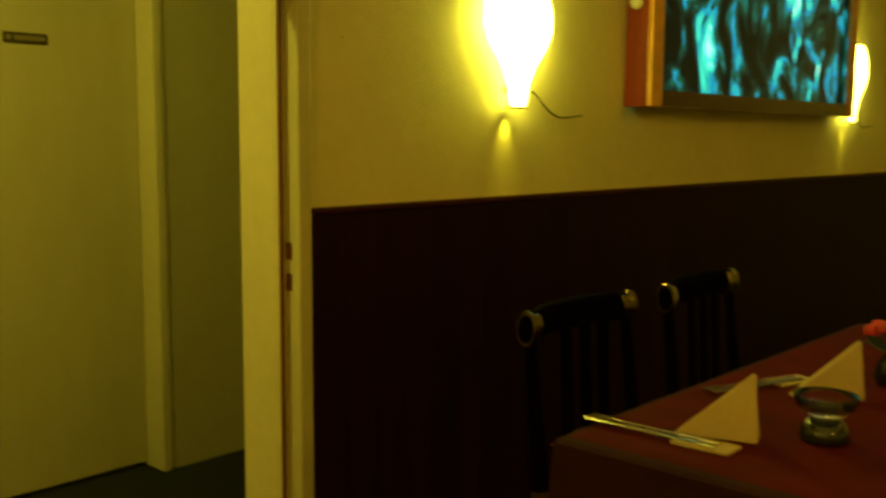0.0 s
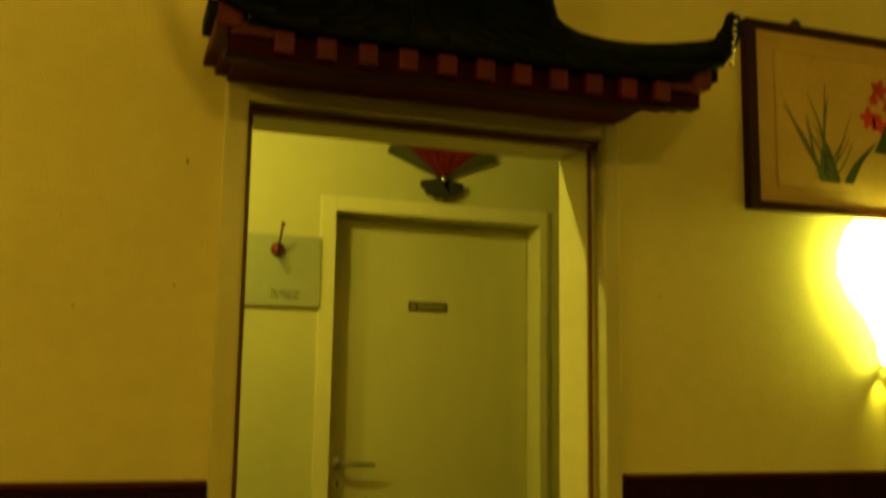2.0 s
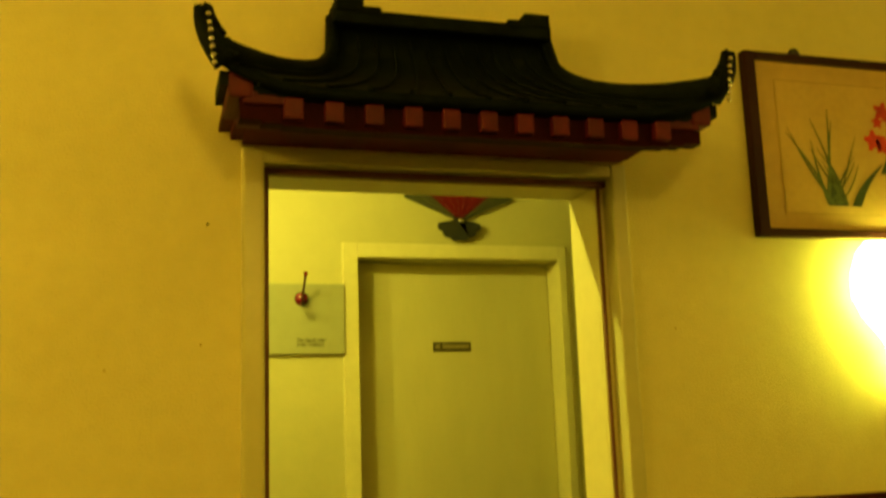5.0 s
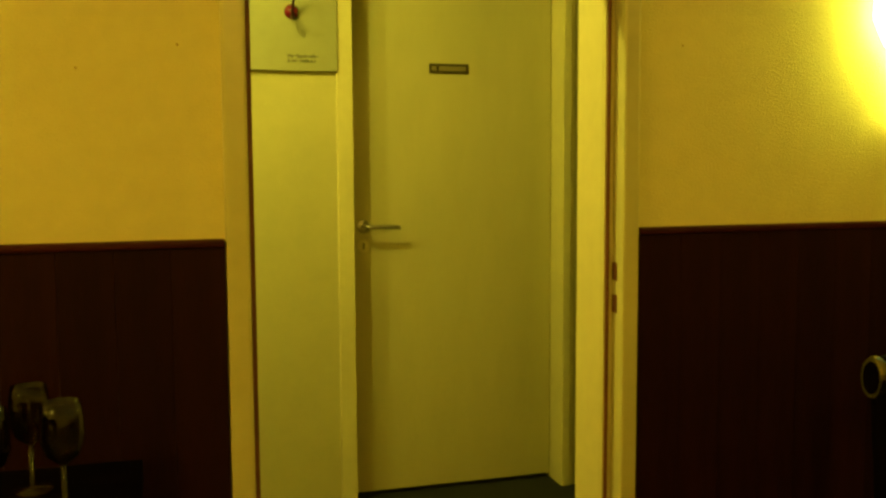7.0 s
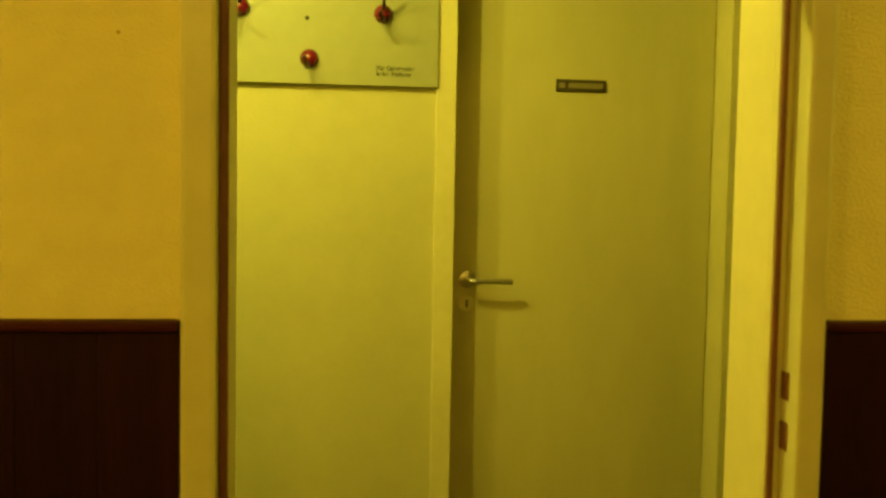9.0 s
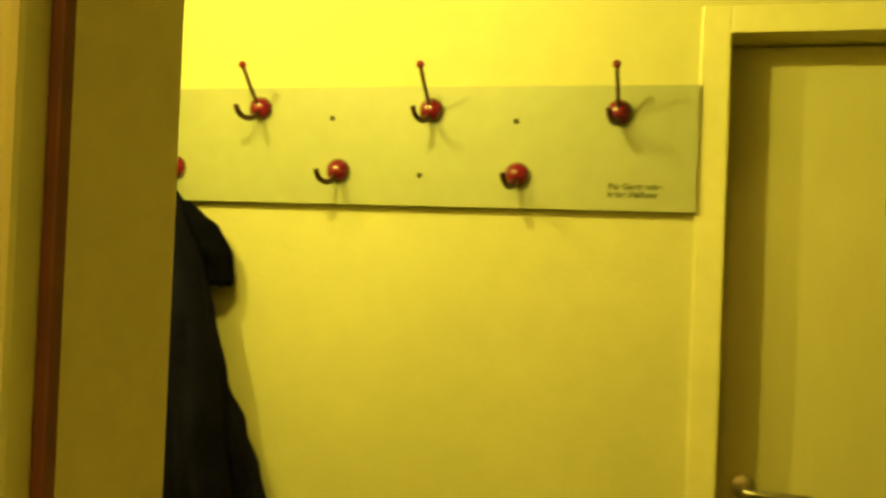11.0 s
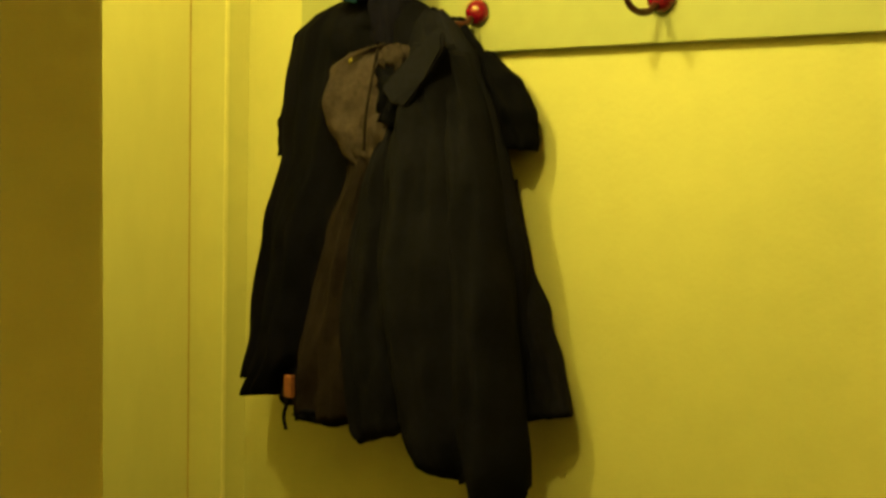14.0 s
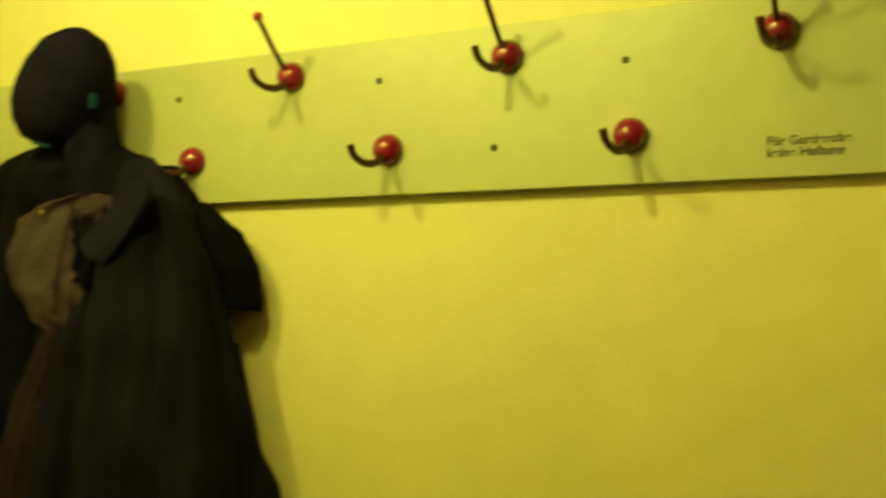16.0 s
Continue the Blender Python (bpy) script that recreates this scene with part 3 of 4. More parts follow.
part("eyelet", lathe([(0, 0), (0.004, 0), (0.0055, 0.002), (0.004, 0.003), (0, 0.002)], 12, pose(-0.838, 1.181, 1.572, 90)), M_BRASS, olive, "small metal eyelet")
part("tag", box(-1.015, -0.993, 1.182, 1.194, 0.895, 0.940, 0.002), M_ORANGE, olive, "small orange cloth tag")
smooth(part("loop", tube(arc([(-0.735, 1.29, 1.655), (-0.720, 1.275, 1.672), (-0.700, 1.29, 1.655)], 5), 0.004, 8), M_BLACKCLOTH, olive, "hanging loop"))
smooth(part("cord", tube(arc([(-1.020, 1.198, 0.880), (-1.024, 1.192, 0.85), (-1.019, 1.194, 0.822)], 4), 0.004, 8), M_BLACKCLOTH, olive, "short dark drawcord"))

cap = thing("knit_cap", "dark navy knitted cap with teal marks on a hook", "cap")
bm = lathe([(0.0, 0.116), (0.030, 0.112), (0.060, 0.096), (0.083, 0.062), (0.097, 0.020), (0.098, -0.020), (0.088, -0.060), (0.066, -0.090), (0.03, -0.104), (0, -0.106)], 28)
for v in bm.verts:
    v.co += 0.014 * noise.noise_vector(v.co * 8)
    v.co.x += 0.020 * v.co.z / 0.1 - 0.012 * max(0.0, -v.co.z) / 0.1
bm.transform(pose(-0.884, 1.265, 1.793) @ Matrix.Diagonal((0.83, 0.86, 0.92, 1)))
smooth(part("crown", bm, M_NAVY, cap))
smooth(part("ear_flap", garment([(1.83, -0.88, -0.836, 1.35, 1.262), (1.76, -0.89, -0.822, 1.35, 1.252), (1.69, -0.89, -0.808, 1.35, 1.250), (1.61, -0.88, -0.792, 1.35, 1.255)], 3, 41, 0.01, 18, 18, 0.006), M_NAVY, cap))
part("mark", box(-0.806, -0.792, 1.240, 1.250, 1.752, 1.779, 0.003), M_TEAL, cap, "small teal mark")
part("mark", box(-0.885, -0.845, 1.196, 1.203, 1.684, 1.690, 0.002, pose(-0.86, 1.2, 1.687) @ pose(0, 0, 0, 0, 14, 0) @ pose(0.86, -1.2, -1.687)), M_TEAL, cap, "small teal mark")

# ---- ornamental roof over the doorway ----
roof = thing("ornamental_roof", "black-green glazed pagoda roof with red eaves above the doorway", "canopy")
RC = 0.397


def roof_point(s, v):
    """s across from -1 to 1, v from ridge 0 to eave 1."""
    half = 0.260 + 0.272 * v ** 1.7
    lift = 0.057 * v ** 3 * max(0.0, abs(s) - 0.50) ** 3 / 0.50 ** 3
    return Vector((RC + s * half, -0.055 - 0.305 * v, 2.245 - 0.272 * v ** 0.5 + lift))


b = bmesh.new()
NS, NV = 40, 14
top = [[b.verts.new(roof_point(-1 + 2 * i / NS, j / NV)) for i in range(NS + 1)] for j in range(NV + 1)]
low = [[b.verts.new(roof_point(-1 + 2 * i / NS, j / NV) - Vector((0, 0, 0.022))) for i in range(NS + 1)] for j in range(NV + 1)]
for j in range(NV):
    for i in range(NS):
        b.faces.new((top[j][i], top[j][i + 1], top[j + 1][i + 1], top[j + 1][i]))
        b.faces.new((low[j][i], low[j + 1][i], low[j + 1][i + 1], low[j][i + 1]))
for g in (0, NV):
    for i in range(NS):
        b.faces.new((top[g][i], low[g][i], low[g][i + 1], top[g][i + 1]))
for g in (0, NS):
    for j in range(NV):
        b.faces.new((top[j][g], top[j + 1][g], low[j + 1][g], low[j][g]))
shell = smooth(part("roof_shell", b, M_TILE, roof))
for i in range(13):
    s = -0.92 + 1.84 * i / 12
    smooth(part("tile_row", tube([roof_point(s, 0.02 + 0.98 * k / 12) + Vector((0, -0.003, 0.003)) for k in range(13)], 0.0036, 8), M_TILE, roof))
part("ridge_beam", box(RC - 0.262, RC + 0.262, -0.095, -0.002, 2.228, 2.262, 0.006), M_TILE, roof)
for d in (-1, 1):
    b = bmesh.new()
    add_box(b, RC + d * 0.225 - 0.032, RC + d * 0.225 + 0.032, -0.10, -0.004, 2.255, 2.288, 0.004)
    add_box(b, RC + d * 0.180 - 0.028, RC + d * 0.180 + 0.028, -0.098, -0.006, 2.250, 2.270, 0.004)
    part("ridge_ornament", b, M_TILE, roof)
    hip = [roof_point(d, k / 10) + Vector((0, 0, 0.006)) for k in range(11)]
    smooth(part("hip_rib", tube(hip, [0.014 + 0.012 * k / 10 for k in range(11)], 8), M_TILE, roof))
    e = roof_point(d, 1.0)
    horn = arc([e + Vector((-d * 0.02, 0.01, -0.015)), e + Vector((d * 0.012, 0.0, 0.028)), e + Vector((d * 0.026, 0.0, 0.056)), e + Vector((d * 0.034, 0.0, 0.086))], 5)
    smooth(part("upturned_horn", tube(horn, [0.027 - 0.018 * (k / 15) ** 1.3 for k in range(16)], 8), M_TILE, roof))
    # bright metal beads added to give the eave ends their white glints
    for k in range(7):
        q = e + Vector((d * (0.004 + 0.002 * k), -0.022 + 0.003 * (k % 2), -0.03 + 0.0155 * k))
        smooth(part("bead", lathe([(0.0055 * math.sin(math.pi * w / 6), 0.0055 * math.cos(math.pi * w / 6)) for w in range(7)], 8, pose(*q)), M_SILVER, roof, "small silver bead added as a glint"))
    part("eave_bracket", box(e.x - 0.13 if d > 0 else e.x + 0.05, e.x - 0.05 if d > 0 else e.x + 0.13, -0.345, -0.18, e.z - 0.090, e.z - 0.058, 0.005), M_PINK, roof, "red lacquered eave bracket")
    for k in range(6):
        q = horn[2 + 2 * k] + Vector((-d * 0.012, -0.004, 0.016 - 0.001 * k))
        smooth(part("scale", lathe([(0, -0.014), (0.012, -0.007), (0.012, 0.004), (0, 0.016)], 8, pose(*q, 0, d * (40 - 5 * k), 0)), M_TILE, roof))
    part("eave_end", box(e.x - 0.070 if d > 0 else e.x + 0.022, e.x - 0.022 if d > 0 else e.x + 0.070, -0.350, -0.20, e.z - 0.080, e.z - 0.030, 0.008), M_PINK, roof, "red lacquered eave end")
b = bmesh.new()
for i in range(24):
    s0, s1 = -0.94 + 1.88 * i / 24, -0.94 + 1.88 * (i + 1) / 24
    p0, p1 = roof_point(s0, 0.97), roof_point(s1, 0.97)
    for p in (p0, p1):
        p.z = 0.45 * p.z + 0.55 * roof_point(0, 0.97).z
    add_box(b, p0.x, p1.x, -0.335, -0.30, (p0.z + p1.z) / 2 - 0.078, (p0.z + p1.z) / 2 - 0.022)
part("fascia", b, M_MAROON, roof, "maroon fascia board")
b = bmesh.new()
for i in range(30):
    p0, p1 = roof_point(-1 + 2 * i / 30, 0.985), roof_point(-1 + 2 * (i + 1) / 30, 0.985)
    up = min(p0.z, p1.z) - 0.012
    base = 0.45 * (p0.z + p1.z) / 2 + 0.55 * roof_point(0, 0.97).z - 0.026
    add_box(b, p0.x, p1.x, -0.348, -0.225, min(base, up - 0.004), up)
part("eave_infill", b, M_TILE, roof, "dark infill under the tile edge")
for i in range(11):
    s = -0.75 + 1.50 * i / 10
    p = roof_point(s, 0.97)
    p.z = 0.45 * p.z + 0.55 * roof_point(0, 0.97).z
    part("rafter_end", box(p.x - 0.0185, p.x + 0.0185, -0.354, -0.334, p.z - 0.068, p.z - 0.027, 0.004), M_PINK, roof, "rose-red rafter end")
b = bmesh.new()
add_box(b, RC - 0.455, RC + 0.455, -0.26, -0.022, 1.953, 1.964, 0.003)
add_box(b, RC - 0.480, RC + 0.480, -0.29, -0.016, 1.9645, 1.980, 0.003)
add_box(b, RC - 0.505, RC + 0.505, -0.250, -0.016, 1.9805, 1.997, 0.003)
part("soffit_box", b, M_SOFFIT, roof, "stepped red underside of the roof")

# ---- fan ornament above the corridor door ----
fan = thing("fan_ornament", "red and black folding fan ornament on the wall", "wall ornament")
FX, FZ, FY = 0.903, 2.110, D - 0.018
for i in range(15):
    a0 = math.radians(22 + 136 * i / 15)
    a1 = math.radians(22 + 136 * (i + 1) / 15)
    r = 0.24
    edge = i in (0, 1, 13, 14)
    q = [(0.01 * math.cos(a0), 0.01 * math.sin(a0)), (r * math.cos(a0), r * math.sin(a0)), (r * math.cos(a1), r * math.sin(a1)), (0.01 * math.cos(a1), 0.01 * math.sin(a1))]
    part("fan_blade", plate(q, 0.003, pose(FX, FY - 0.004 * (i % 2), FZ)), M_INK if edge else M_REDWOOD, fan)
lobe = [(0.016, 0.012)]
for k in range(19):
    a = math.radians(-172 + 164 * k / 18)
    r = 0.070 + 0.008 * abs(math.sin(k * 1.05))
    lobe.append((r * 1.08 * math.cos(a), r * 0.95 * math.sin(a)))
lobe.append((-0.016, 0.012))
part("lower_lobe", plate(lobe, 0.010, pose(FX - 0.005, FY - 0.012, FZ) @ Matrix.Diagonal((1.1, 1, 1.1, 1))), M_CABLE, fan, "dark scalloped lower lobe")
smooth(part("knot", lathe([(0, 0), (0.012, 0.002), (0.012, 0.008), (0, 0.011)], 14, pose(FX, FY - 0.012, FZ, 90)), M_SILVER, fan, "pale centre knot"))


# ---- sconces ----
def sconce(x):
    s = thing("wall_sconce", "lit glass tulip wall lamp glowing yellow-white", "wall lamp", (x, -0.040, 1.385), "wall lamps")
    smooth(part("shade", lathe([(0.032, 0.012), (0.042, 0.030), (0.052, 0.075), (0.080, 0.13), (0.130, 0.185), (0.158, 0.240), (0.155, 0.300), (0.130, 0.355), (0.100, 0.385), (0.0, 0.39)], 32, pose(0.012, 0, 0), sy=0.22), G_SCONCE, s, "glowing ribbed glass shade"))
    part("base_ring", lathe([(0, 0.004), (0.030, 0.004), (0.033, 0.0075), (0.031, 0.0115), (0, 0.0118)], 20), M_BRASS, s, "thin dark brass ring")
    part("bracket", box(-0.008, 0.008, 0.009, 0.039, 0.055, 0.070, 0.002), M_BRASS, s)
    smooth(part("cable", tube(arc([(0.080, 0.028, 0.072), (0.135, 0.034, 0.055), (0.205, 0.036, 0.010), (0.275, 0.036, -0.014), (0.395, 0.036, -0.006)], 6), 0.0026, 8), M_CABLE, s, "thin dark cable"))
    li = bpy.data.lights.new("sconce_light", "SPOT")
    li.energy, li.color, li.shadow_soft_size, li.spot_size, li.spot_blend = 2.6, (1.0, 0.93, 0.05), 0.006, math.radians(58), 1.0
    lo = new("sconce_light", li)
    lo.matrix_world = look((x, -0.027, 1.386), (x, 0.0, 1.300))


sconce(1.626)
sconce(4.30)
# unseen extra sconce, added for light west of the doorway
sconce(-2.0)

# ---- flower picture ----
pic = thing("flower_picture", "framed flower painting on yellowed paper", "picture")
PX0, PX1, PZ0, PZ1 = 1.232, 2.115, 1.780, 2.278
for bx in ((PX0, PX0 + 0.032, PZ0, PZ1), (PX1 - 0.032, PX1, PZ0, PZ1)):
    part("frame_side", box(bx[0], bx[1], -0.030, -0.002, bx[2], bx[3], 0.004), M_PICFRAME, pic, "dark wooden frame side")
for bz in ((PZ0, PZ0 + 0.022), (PZ1 - 0.022, PZ1)):
    part("frame_rail", box(PX0 + 0.0325, PX1 - 0.0325, -0.029, -0.002, bz[0], bz[1], 0.004), M_PICFRAME, pic, "dark wooden frame rail")
part("mount", box(PX0 + 0.033, PX1 - 0.033, -0.016, -0.008, PZ0 + 0.0225, PZ1 - 0.0225), M_PAPER, pic, "yellowed paper mount")
ix0, ix1, iz0, iz1 = 1.325, 2.02, 1.845, 2.205
part("painting", box(ix0, ix1, -0.0175, -0.0165, iz0, iz1), M_PAPERIN, pic, "pale silk painting")
b = bmesh.new()
for bx in ((ix0, ix1, iz0 - 0.0015, iz0 + 0.0015), (ix0, ix1, iz1 - 0.0015, iz1 + 0.0015), (ix0 - 0.0015, ix0 + 0.0015, iz0, iz1), (ix1 - 0.0015, ix1 + 0.0015, iz0, iz1)):
    add_box(b, bx[0], bx[1], -0.0182, -0.0176, bx[2], bx[3])
part("border_line", b, M_LINE, pic)
rnd = random.Random(5)


def stroke(p0, p1, bend, w, material, name):
    pts = []
    for k in range(9):
        t = k / 8
        pts.append((p0[0] + (p1[0] - p0[0]) * t + bend * math.sin(math.pi * t), p0[1] + (p1[1] - p0[1]) * t))
    left, right = [], []
    for k, (x, z) in enumerate(pts):
        ww = w * (1 - (k / 8) ** 2 * 0.85) * 0.5
        left.append((x - ww, z))
        right.append((x + ww, z))
    part(name, plate(left + right[::-1], 0.0006, pose(0, -0.0186 - rnd.uniform(0, 0.0004), 0)), material, pic)


for i in range(13):
    x = 1.487 + rnd.uniform(-0.03, 0.03)
    a = math.radians(90 + rnd.uniform(-42, 38))
    ln = rnd.uniform(0.13, 0.27)
    stroke((x, 1.872), (x + ln * math.cos(a), 1.872 + ln * math.sin(a)), rnd.uniform(-0.012, 0.012), rnd.uniform(0.005, 0.010), M_GREEN, "leaf_blade")
stroke((1.487, 1.868), (1.475, 1.975), 0.0, 0.060, M_DKGREEN, "leaf_clump")
stroke((1.545, 1.868), (1.640, 1.985), -0.012, 0.030, M_DKGREEN, "flower_stalk")
stroke((1.655, 1.96), (1.672, 2.04), 0.01, 0.045, M_DKGREEN, "leaf_clump")
for cx, cz, rr in ((1.622, 2.052, 0.032), (1.652, 2.040, 0.028), (1.660, 2.135, 0.030), (1.640, 2.105, 0.018), (1.690, 2.09, 0.024)):
    ring = []
    for k in range(20):
        a = 2 * math.pi * k / 20
        r = rr * (0.8 + 0.25 * math.sin(5 * a + cx * 50))
        ring.append((cx + r * math.cos(a), cz + r * math.sin(a)))
    part("blossom", plate(ring, 0.0006, pose(0, -0.0192, 0)), M_PETAL, pic)
part("hanger", lathe([(0, 0), (0.016, 0.0), (0.015, 0.006), (0.006, 0.010), (0, 0.010)], 16, pose(1.405, -0.004, 2.288, 90)), M_SCREW, pic, "round metal picture hanger")

# ---- large glowing landscape picture ----
big = thing("backlit_picture", "large backlit teal landscape picture in a deep wooden frame", "picture")
BX0, BX1, BZ0, BZ1 = 2.275, 4.15, 1.415, 2.45
part("frame_side", box(BX0, BX0 + 0.012, -0.088, -0.002, BZ0, BZ1, 0.003), M_FRAMERED, big, "red-brown wooden box side")
part("frame_side", box(BX1 - 0.012, BX1, -0.088, -0.002, BZ0, BZ1, 0.003), M_FRAMERED, big, "red-brown wooden box side")
part("gilt_strip", box(BX0, BX0 + 0.075, -0.108, -0.0885, BZ0, BZ1, 0.005), M_GOLD, big, "gilt front strip")
part("gilt_strip", box(BX1 - 0.075, BX1, -0.108, -0.0885, BZ0, BZ1, 0.005), M_GOLD, big, "gilt front strip")
part("frame_rail", box(BX0 + 0.0755, BX1 - 0.0755, -0.104, -0.002, BZ0, BZ0 + 0.06, 0.012), M_MOULDING, big, "dark moulded bottom rail")
part("frame_rail", box(BX0 + 0.0755, BX1 - 0.0755, -0.104, -0.002, BZ1 - 0.06, BZ1, 0.012), M_MOULDING, big, "dark moulded top rail")
m = bpy.data.materials.new("backlit_landscape")
m.use_nodes = True
nt = m.node_tree
bs = nt.nodes["Principled BSDF"]
tc = nt.nodes.new("ShaderNodeTexCoord")
mp = nt.nodes.new("ShaderNodeMapping")
mp.inputs["Scale"].default_value = (1.3, 1.0, 0.85)
mp.inputs["Rotation"].default_value = (0, 0.25, 0)
ns = nt.nodes.new("ShaderNodeTexNoise")
ns.inputs["Scale"].default_value, ns.inputs["Detail"].default_value, ns.inputs["Distortion"].default_value = 4.4, 6, 1.1
cr = nt.nodes.new("ShaderNodeValToRGB")
cr.color_ramp.elements[0].position, cr.color_ramp.elements[0].color = 0.42, (0.0008, 0.0022, 0.0012, 1)
cr.color_ramp.elements[1].position, cr.color_ramp.elements[1].color = 0.72, (0.60, 1.0, 0.78, 1)
for pos, col in ((0.50, (0.003, 0.022, 0.012, 1)), (0.54, (0.004, 0.085, 0.055, 1)), (0.57, (0.004, 0.19, 0.36, 1)), (0.60, (0.008, 0.30, 0.22, 1)), (0.645, (0.04, 0.75, 0.48, 1))):
    el = cr.color_ramp.elements.new(pos)
    el.color = col
sep = nt.nodes.new("ShaderNodeSeparateXYZ")
rise = nt.nodes.new("ShaderNodeMapRange")
rise.inputs["From Min"].default_value, rise.inputs["From Max"].default_value = 1.45, 2.25
rise.inputs["To Min"].default_value, rise.inputs["To Max"].default_value = -0.05, 0.10
lift = nt.nodes.new("ShaderNodeMath")
nt.links.new(tc.outputs["Object"], mp.inputs["Vector"])
nt.links.new(tc.outputs["Object"], sep.inputs[0])
nt.links.new(sep.outputs["Z"], rise.inputs["Value"])
nt.links.new(mp.outputs[0], ns.inputs["Vector"])
nt.links.new(ns.outputs["Fac"], lift.inputs[0])
nt.links.new(rise.outputs["Result"], lift.inputs[1])
nt.links.new(lift.outputs[0], cr.inputs["Fac"])
nt.links.new(cr.outputs["Color"], bs.inputs["Base Color"])
nt.links.new(cr.outputs["Color"], bs.inputs["Emission Color"])
bs.inputs["Emission Strength"].default_value = 3.4
bs.inputs["Roughness"].default_value = 0.06
bs.inputs["Specular IOR Level"].default_value = 0.22
part("picture_panel", box(BX0 + 0.013, BX1 - 0.013, -0.075, -0.066, BZ0 + 0.061, BZ1 - 0.061), m, big, "backlit teal and green landscape print")

smooth(part("knob", lathe([(0, 0), (0.020, 0), (0.026, 0.006), (0.024, 0.014), (0.012, 0.019), (0, 0.020)], 18, pose(BX0, -0.045, 1.765, 0, -90)), M_PORCELAIN, big, "round white knob on the box side"))

# ---- small fittings on the wall ----
nail = thing("nail", "small dark nail in the wall", "nail", (-0.128, 0, 1.778))
part("shank", lathe([(0, 0), (0.002, 0), (0.002, 0.008), (0.0034, 0.009), (0.0034, 0.011), (0, 0.011)], 10, pose(0, 0.004, 0, 90)), M_INK, nail)
for sx, sz in ((-0.14, 1.52), (0.985, 1.55), (-0.33, 1.47)):
    spot = thing("nail_hole", "tiny filled nail hole in the wall", "nail hole", (sx, 0, sz), "nail holes")
    part("rim", lathe([(0, 0), (0.0028, 0), (0.002, 0.001), (0, 0.001)], 8, pose(0, -0.0005, 0, 90)), M_LINE, spot)
spk = thing("wall_box", "small dark wall-mounted loudspeaker box", "loudspeaker", (-0.765, 0, 2.318))
part("cabinet", box(-0.085, 0.085, -0.10, -0.002, -0.055, 0.055, 0.012), M_INK, spk)
part("grille", box(-0.07, 0.07, -0.104, -0.1005, -0.042, 0.042, 0.002), M_CABLE, spk)


# ---- dining table with its setting ----
def dining_table(x0, x1, y0, y1):
    t = thing("dining_table", "wooden dining table under a red cloth", "table")
    part("tabletop", box(x0 + 0.01, x1 - 0.01, y0 + 0.01, y1 - 0.01, 0.715, 0.748, 0.004), M_CHAIR, t)
    for x in (x0 + 0.07, x1 - 0.07):
        for y in (y0 + 0.07, y1 - 0.07):
            part("leg", box(x - 0.03, x + 0.03, y - 0.03, y + 0.03, 0.0, 0.7145, 0.005), M_CHAIR, t)
    c = thing("tablecloth", "dark maroon tablecloth hanging over the table edge", "tablecloth")
    bm = bmesh.new()
    n = 22
    ring_of = []
    for drop, zz in ((0, 0.7565), (0.012, 0.752), (0.016, 0.70), (0.020, 0.62), (0.022, 0.55)):
        ring = []
        for sx, sy, ex, ey in ((x0, y0, x1, y0), (x1, y0, x1, y1), (x1, y1, x0, y1), (x0, y1, x0, y0)):
            for k in range(n):
                u = k / n
                x, y = sx + (ex - sx) * u, sy + (ey - sy) * u
                nx, ny = (0, -1) if sy == ey == y0 else (1, 0) if sx == ex == x1 else (0, 1) if sy == ey == y1 else (-1, 0)
                w = drop * (1 + 0.7 * math.sin(9 * u + 2 * sx) * (0.756 - zz) / 0.2)
                ring.append(bm.verts.new((x + nx * w, y + ny * w, zz)))
        ring_of.append(ring)
    for a, b2 in zip(ring_of, ring_of[1:]):
        for k in range(len(a)):
            bm.faces.new((a[k], a[(k + 1) % len(a)], b2[(k + 1) % len(a)], b2[k]))
    bm.faces.new(ring_of[0])
    part("cloth", bm, M_UNDERCLOTH, c)
    top = thing("top_cloth", "plain red top cloth lying over the maroon tablecloth", "tablecloth")
    bm = bmesh.new()
    n = 40
    grid = []
    for i in range(n + 1):
        row = []
        for j in range(n + 1):
            x, y = x0 - 0.012 + (x1 - x0 + 0.024) * i / n, y0 - 0.012 + (y1 - y0 + 0.024) * j / n
            edge = min(i, j, n - i, n - j)
            z = 0.7578 + 0.0012 * noise.noise(Vector((x * 7, y * 7, 0))) * min(1, edge / 3)
            if edge == 0:
                z = 0.742 + 0.010 * noise.noise(Vector((x * 11, y * 11, 4)))
            row.append(bm.verts.new((x, y, max(z, 0.7572) if edge else z)))
        grid.append(row)
    for i in range(n):
        for j in range(n):
            bm.faces.new((grid[i][j], grid[i + 1][j], grid[i + 1][j + 1], grid[i][j + 1]))
    smooth(part("sheet", bm, M_CLOTH, top))


dining_table(0.79, 2.35, -1.62, -0.81)
TZ = 0.7592


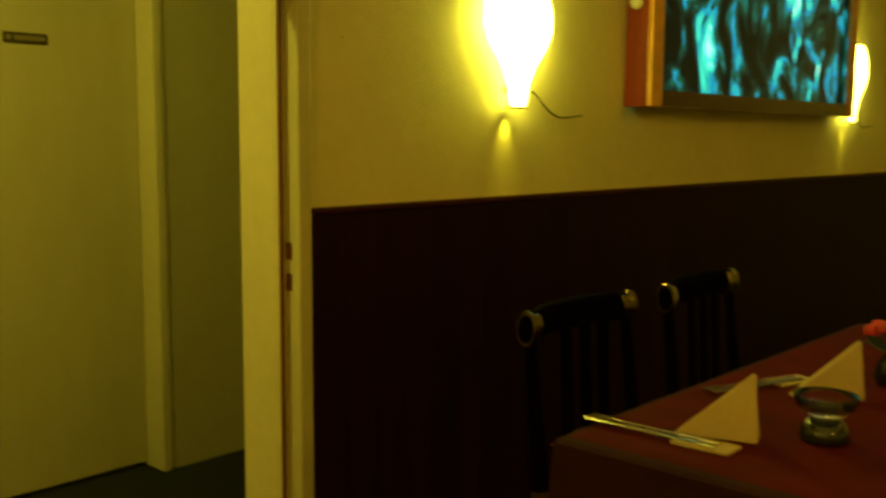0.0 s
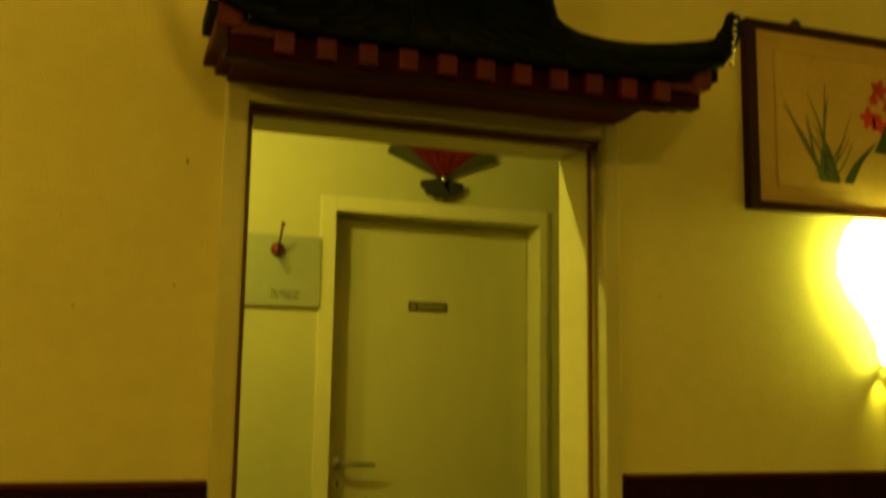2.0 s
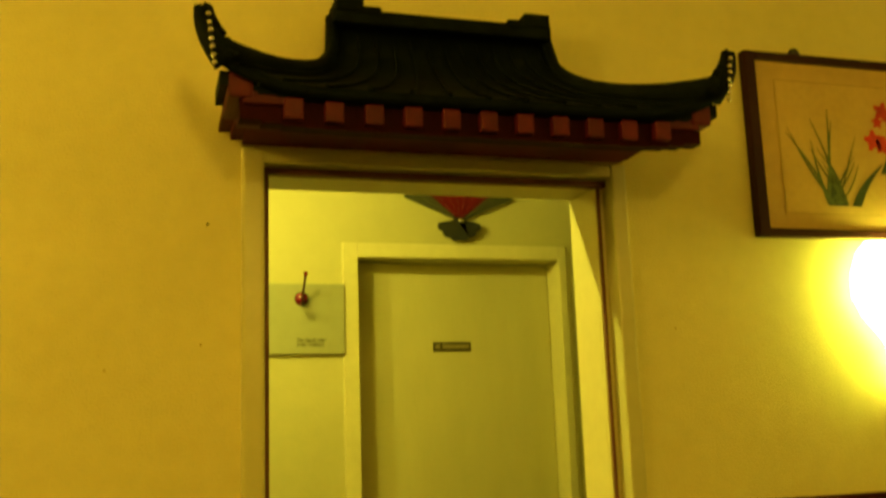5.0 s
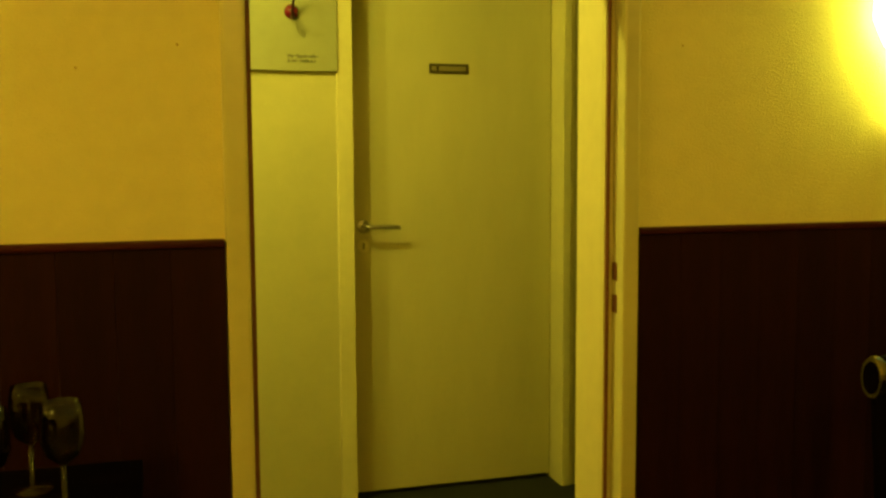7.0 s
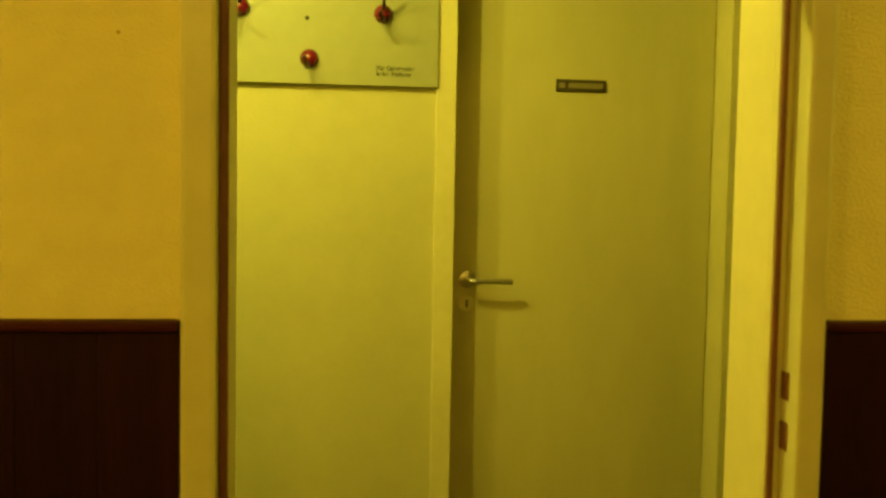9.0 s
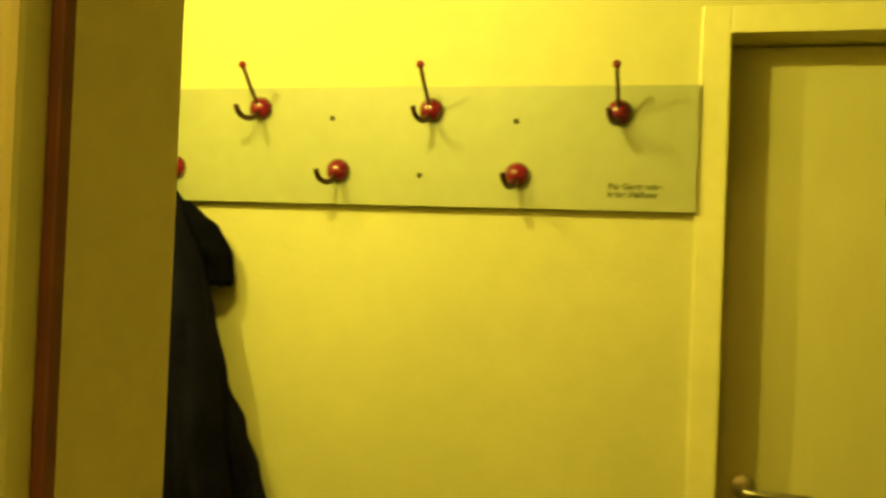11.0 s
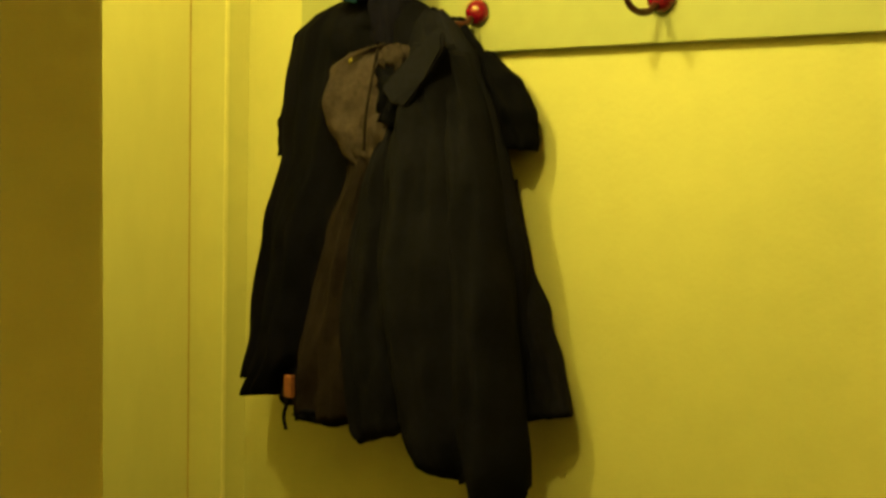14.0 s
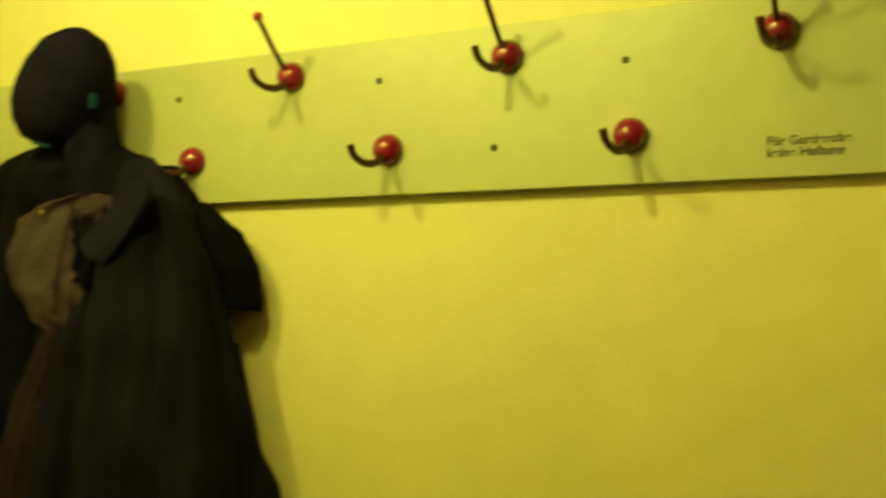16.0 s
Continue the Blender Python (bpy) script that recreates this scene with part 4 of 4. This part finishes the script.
def napkin(x, y, turn):
    nk = thing("napkin", "folded cream napkin standing as a triangle", "napkin", (x, y, TZ), "napkins")
    bm = bmesh.new()
    p = [(-0.075, -0.018, 0), (0.075, -0.022, 0), (0.075, 0.030, 0), (-0.075, 0.004, 0), (0.068, 0.0, 0.125), (0.060, 0.008, 0.125)]
    v = [bm.verts.new(q) for q in p]
    for f in ((0, 1, 4), (1, 2, 5, 4), (2, 3, 5), (3, 0, 4, 5), (0, 3, 2, 1)):
        bm.faces.new([v[k] for k in f])
    bmesh.ops.bevel(bm, geom=list(bm.edges), offset=0.002, segments=2, affect="EDGES")
    part("fold", bm, M_NAPKIN, nk)
    nk.rotation_euler = (0, 0, radians(turn))


napkin(1.00, -1.02, -72)
napkin(1.42, -1.06, -60)
napkin(1.55, -1.40, -70)


def cutlery(x, y, turn):
    c = thing("cutlery_sleeve", "knife and fork tucked in a cream paper sleeve", "cutlery", (x, y, TZ), "place settings")
    part("sleeve", box(-0.03, 0.03, -0.15, -0.04, 0.0, 0.006, 0.002), M_NAPKIN, c)
    part("knife", box(-0.020, -0.006, -0.12, 0.15, 0.0065, 0.010, 0.0015), M_CUTLERY, c)
    bm = box(0.006, 0.014, -0.12, 0.10, 0.0065, 0.010, 0.0015)
    for k in range(4):
        add_box(bm, 0.000 + k * 0.006, 0.003 + k * 0.006, 0.10, 0.15, 0.0065, 0.0095)
    part("fork", bm, M_CUTLERY, c)
    c.rotation_euler = (0, 0, radians(turn))


cutlery(0.925, -0.94, 2)
cutlery(1.40, -0.92, 70)
bowl = thing("tealight_holder", "dark round tealight holder with a clear glass rim", "candle holder", (1.115, -1.175, TZ))
smooth(part("foot", lathe([(0, 0), (0.042, 0), (0.046, 0.008), (0.042, 0.026), (0.028, 0.042), (0, 0.046)], 24), M_DARKGLASS, bowl))
smooth(part("glass_rim", lathe([(0.030, 0.047), (0.050, 0.060), (0.058, 0.085), (0.056, 0.086), (0.048, 0.062), (0.026, 0.050), (0.030, 0.047)], 24), M_CLEAR, bowl))
vase = thing("flower_vase", "small dark vase with red blossoms and leaves", "vase", (1.62, -1.13, TZ))
smooth(part("body", lathe([(0, 0), (0.030, 0), (0.038, 0.02), (0.030, 0.05), (0.018, 0.07), (0.022, 0.08), (0, 0.08)], 20), M_DARKGLASS, vase))
rnd = random.Random(9)
for k in range(6):
    a = k * 1.05
    q = Vector((0.045 * math.cos(a), 0.045 * math.sin(a), 0.115 + 0.02 * rnd.random()))
    part("stalk", tube([(0, 0, 0.08), q], 0.003, 6), M_DKGREEN, vase)
    for w in range(5):
        bb = 2 * math.pi * w / 5
        bm = lathe([(0, 0), (0.012, 0.004), (0.015, 0.012), (0.006, 0.02), (0, 0.02)], 8, Matrix.Translation(q) @ pose(0, 0, 0, 55 * math.sin(bb), 55 * math.cos(bb), 0))
        part("petal", bm, M_PETAL, vase)
    l = plate([(0, 0), (0.014, 0.02), (0.010, 0.05), (0, 0.065), (-0.010, 0.05), (-0.014, 0.02)], 0.002, Matrix.Translation((0.02 * math.cos(a + 0.5), 0.02 * math.sin(a + 0.5), 0.075)) @ pose(0, 0, 0, 0, 0, math.degrees(a) + 90) @ pose(0, 0, 0, 62))
    part("leaf", l, M_DKGREEN, vase)


# ---- chairs ----
def dining_chair():
    c = thing("dining_chair", "dark wooden dining chair with brass-capped top rail", "chair", (0, 0, 0), "chairs at the table")
    w = 0.21
    for sx in (-1, 1):
        part("back_leg", tube([(sx * w, 0.03, 0), (sx * w, 0.0, 0.45), (sx * w, 0.045, 0.86)], [0.016, 0.020, 0.016], 8), M_CHAIR, c)
        part("front_leg", tube([(sx * w, -0.42, 0), (sx * w, -0.40, 0.43)], [0.014, 0.019], 8), M_CHAIR, c)
        part("side_rail", box(sx * w - 0.011, sx * w + 0.011, -0.39, -0.01, 0.39, 0.43, 0.003), M_CHAIR, c)
    part("seat", box(-0.235, 0.235, -0.44, 0.02, 0.431, 0.475, 0.014), M_UPHOLSTERY, c)
    bm = bmesh.new()
    rings = []
    for p in arc([(-w, 0.045, 0.86), (-0.1, 0.07, 0.866), (0.1, 0.07, 0.866), (w, 0.045, 0.86)], 6):
        rings.append([bm.verts.new(p + Vector((0, 0.015 * math.copysign(abs(math.cos(a)) ** 0.5, math.cos(a)), 0.038 * math.copysign(abs(math.sin(a)) ** 0.5, math.sin(a))))) for a in (2 * math.pi * (q + 0.5) / 16 for q in range(16))])
    for r0, r1 in zip(rings, rings[1:]):
        for q in range(16):
            bm.faces.new((r0[q], r0[(q + 1) % 16], r1[(q + 1) % 16], r1[q]))
    bm.faces.new(rings[0])
    bm.faces.new(rings[-1])
    rail = smooth(part("top_rail", bm, M_CHAIR, c))
    for sx in (-1, 1):
        m = pose(sx * (w + 0.022), 0.040, 0.86, 0, -90 * sx, -8 * sx) @ Matrix.Diagonal((1, 0.62, 1, 1))
        ring = [(0.033, 0.000), (0.040, 0.000), (0.043, 0.003), (0.043, 0.015), (0.039, 0.021), (0.036, 0.024), (0.036, 0.048), (0.033, 0.050), (0.033, 0.000)]
        part("end_cap", lathe(ring, 24, m), M_BRASS, rail, "brass end cap")
        part("end_plug", lathe([(0, -0.001), (0.030, -0.001), (0.0325, 0.002), (0.0325, 0.010), (0, 0.010)], 20, m), M_CHAIR, rail)
    for k in range(3):
        part("back_slat", box(-0.1 + 0.08 * k, -0.06 + 0.08 * k, 0.02, 0.032, 0.45, 0.85, 0.003, pose(0, -0.04, 0) @ pose(0, 0, 0, -3)), M_CHAIR, c)
    return c


chair = dining_chair()
chair.matrix_basis = pose(1.375, -0.50, 0, 0, 0, 0)
copy_thing(chair, pose(2.00, -0.50, 0, 0, 0, 3))
copy_thing(chair, pose(-0.655, -0.485, 0, 0, 0, 180))

# ---- side table with glasses, beside the doorway ----
st = thing("side_table", "dark wooden side table with glasses on it", "table")
part("tabletop", box(-1.35, -0.23, -0.43, -0.06, 0.68, 0.71, 0.005), M_CHAIR, st)
for x in (-1.29, -0.29):
    for y in (-0.37, -0.12):
        part("leg", box(x - 0.022, x + 0.022, y - 0.022, y + 0.022, 0.0, 0.6795, 0.004), M_CHAIR, st)


def wine_glass(x, y):
    g = thing("wine_glass", "smoky wine glass standing on the side table", "glass", (x, y, 0.7105), "wine glasses")
    smooth(part("foot", lathe([(0, 0), (0.034, 0.0), (0.034, 0.003), (0.006, 0.007), (0.004, 0.012), (0.004, 0.08), (0, 0.081)], 24), M_GLASS, g))
    smooth(part("bowl", lathe([(0.004, 0.0815), (0.026, 0.10), (0.036, 0.125), (0.034, 0.165), (0.030, 0.19), (0.0285, 0.19), (0.0325, 0.165), (0.0345, 0.126), (0.025, 0.103), (0.004, 0.085), (0.004, 0.0815)], 24), M_GLASS, g))


wine_glass(-0.350, -0.34)
wine_glass(-0.415, -0.20)
wine_glass(-0.46, -0.36)
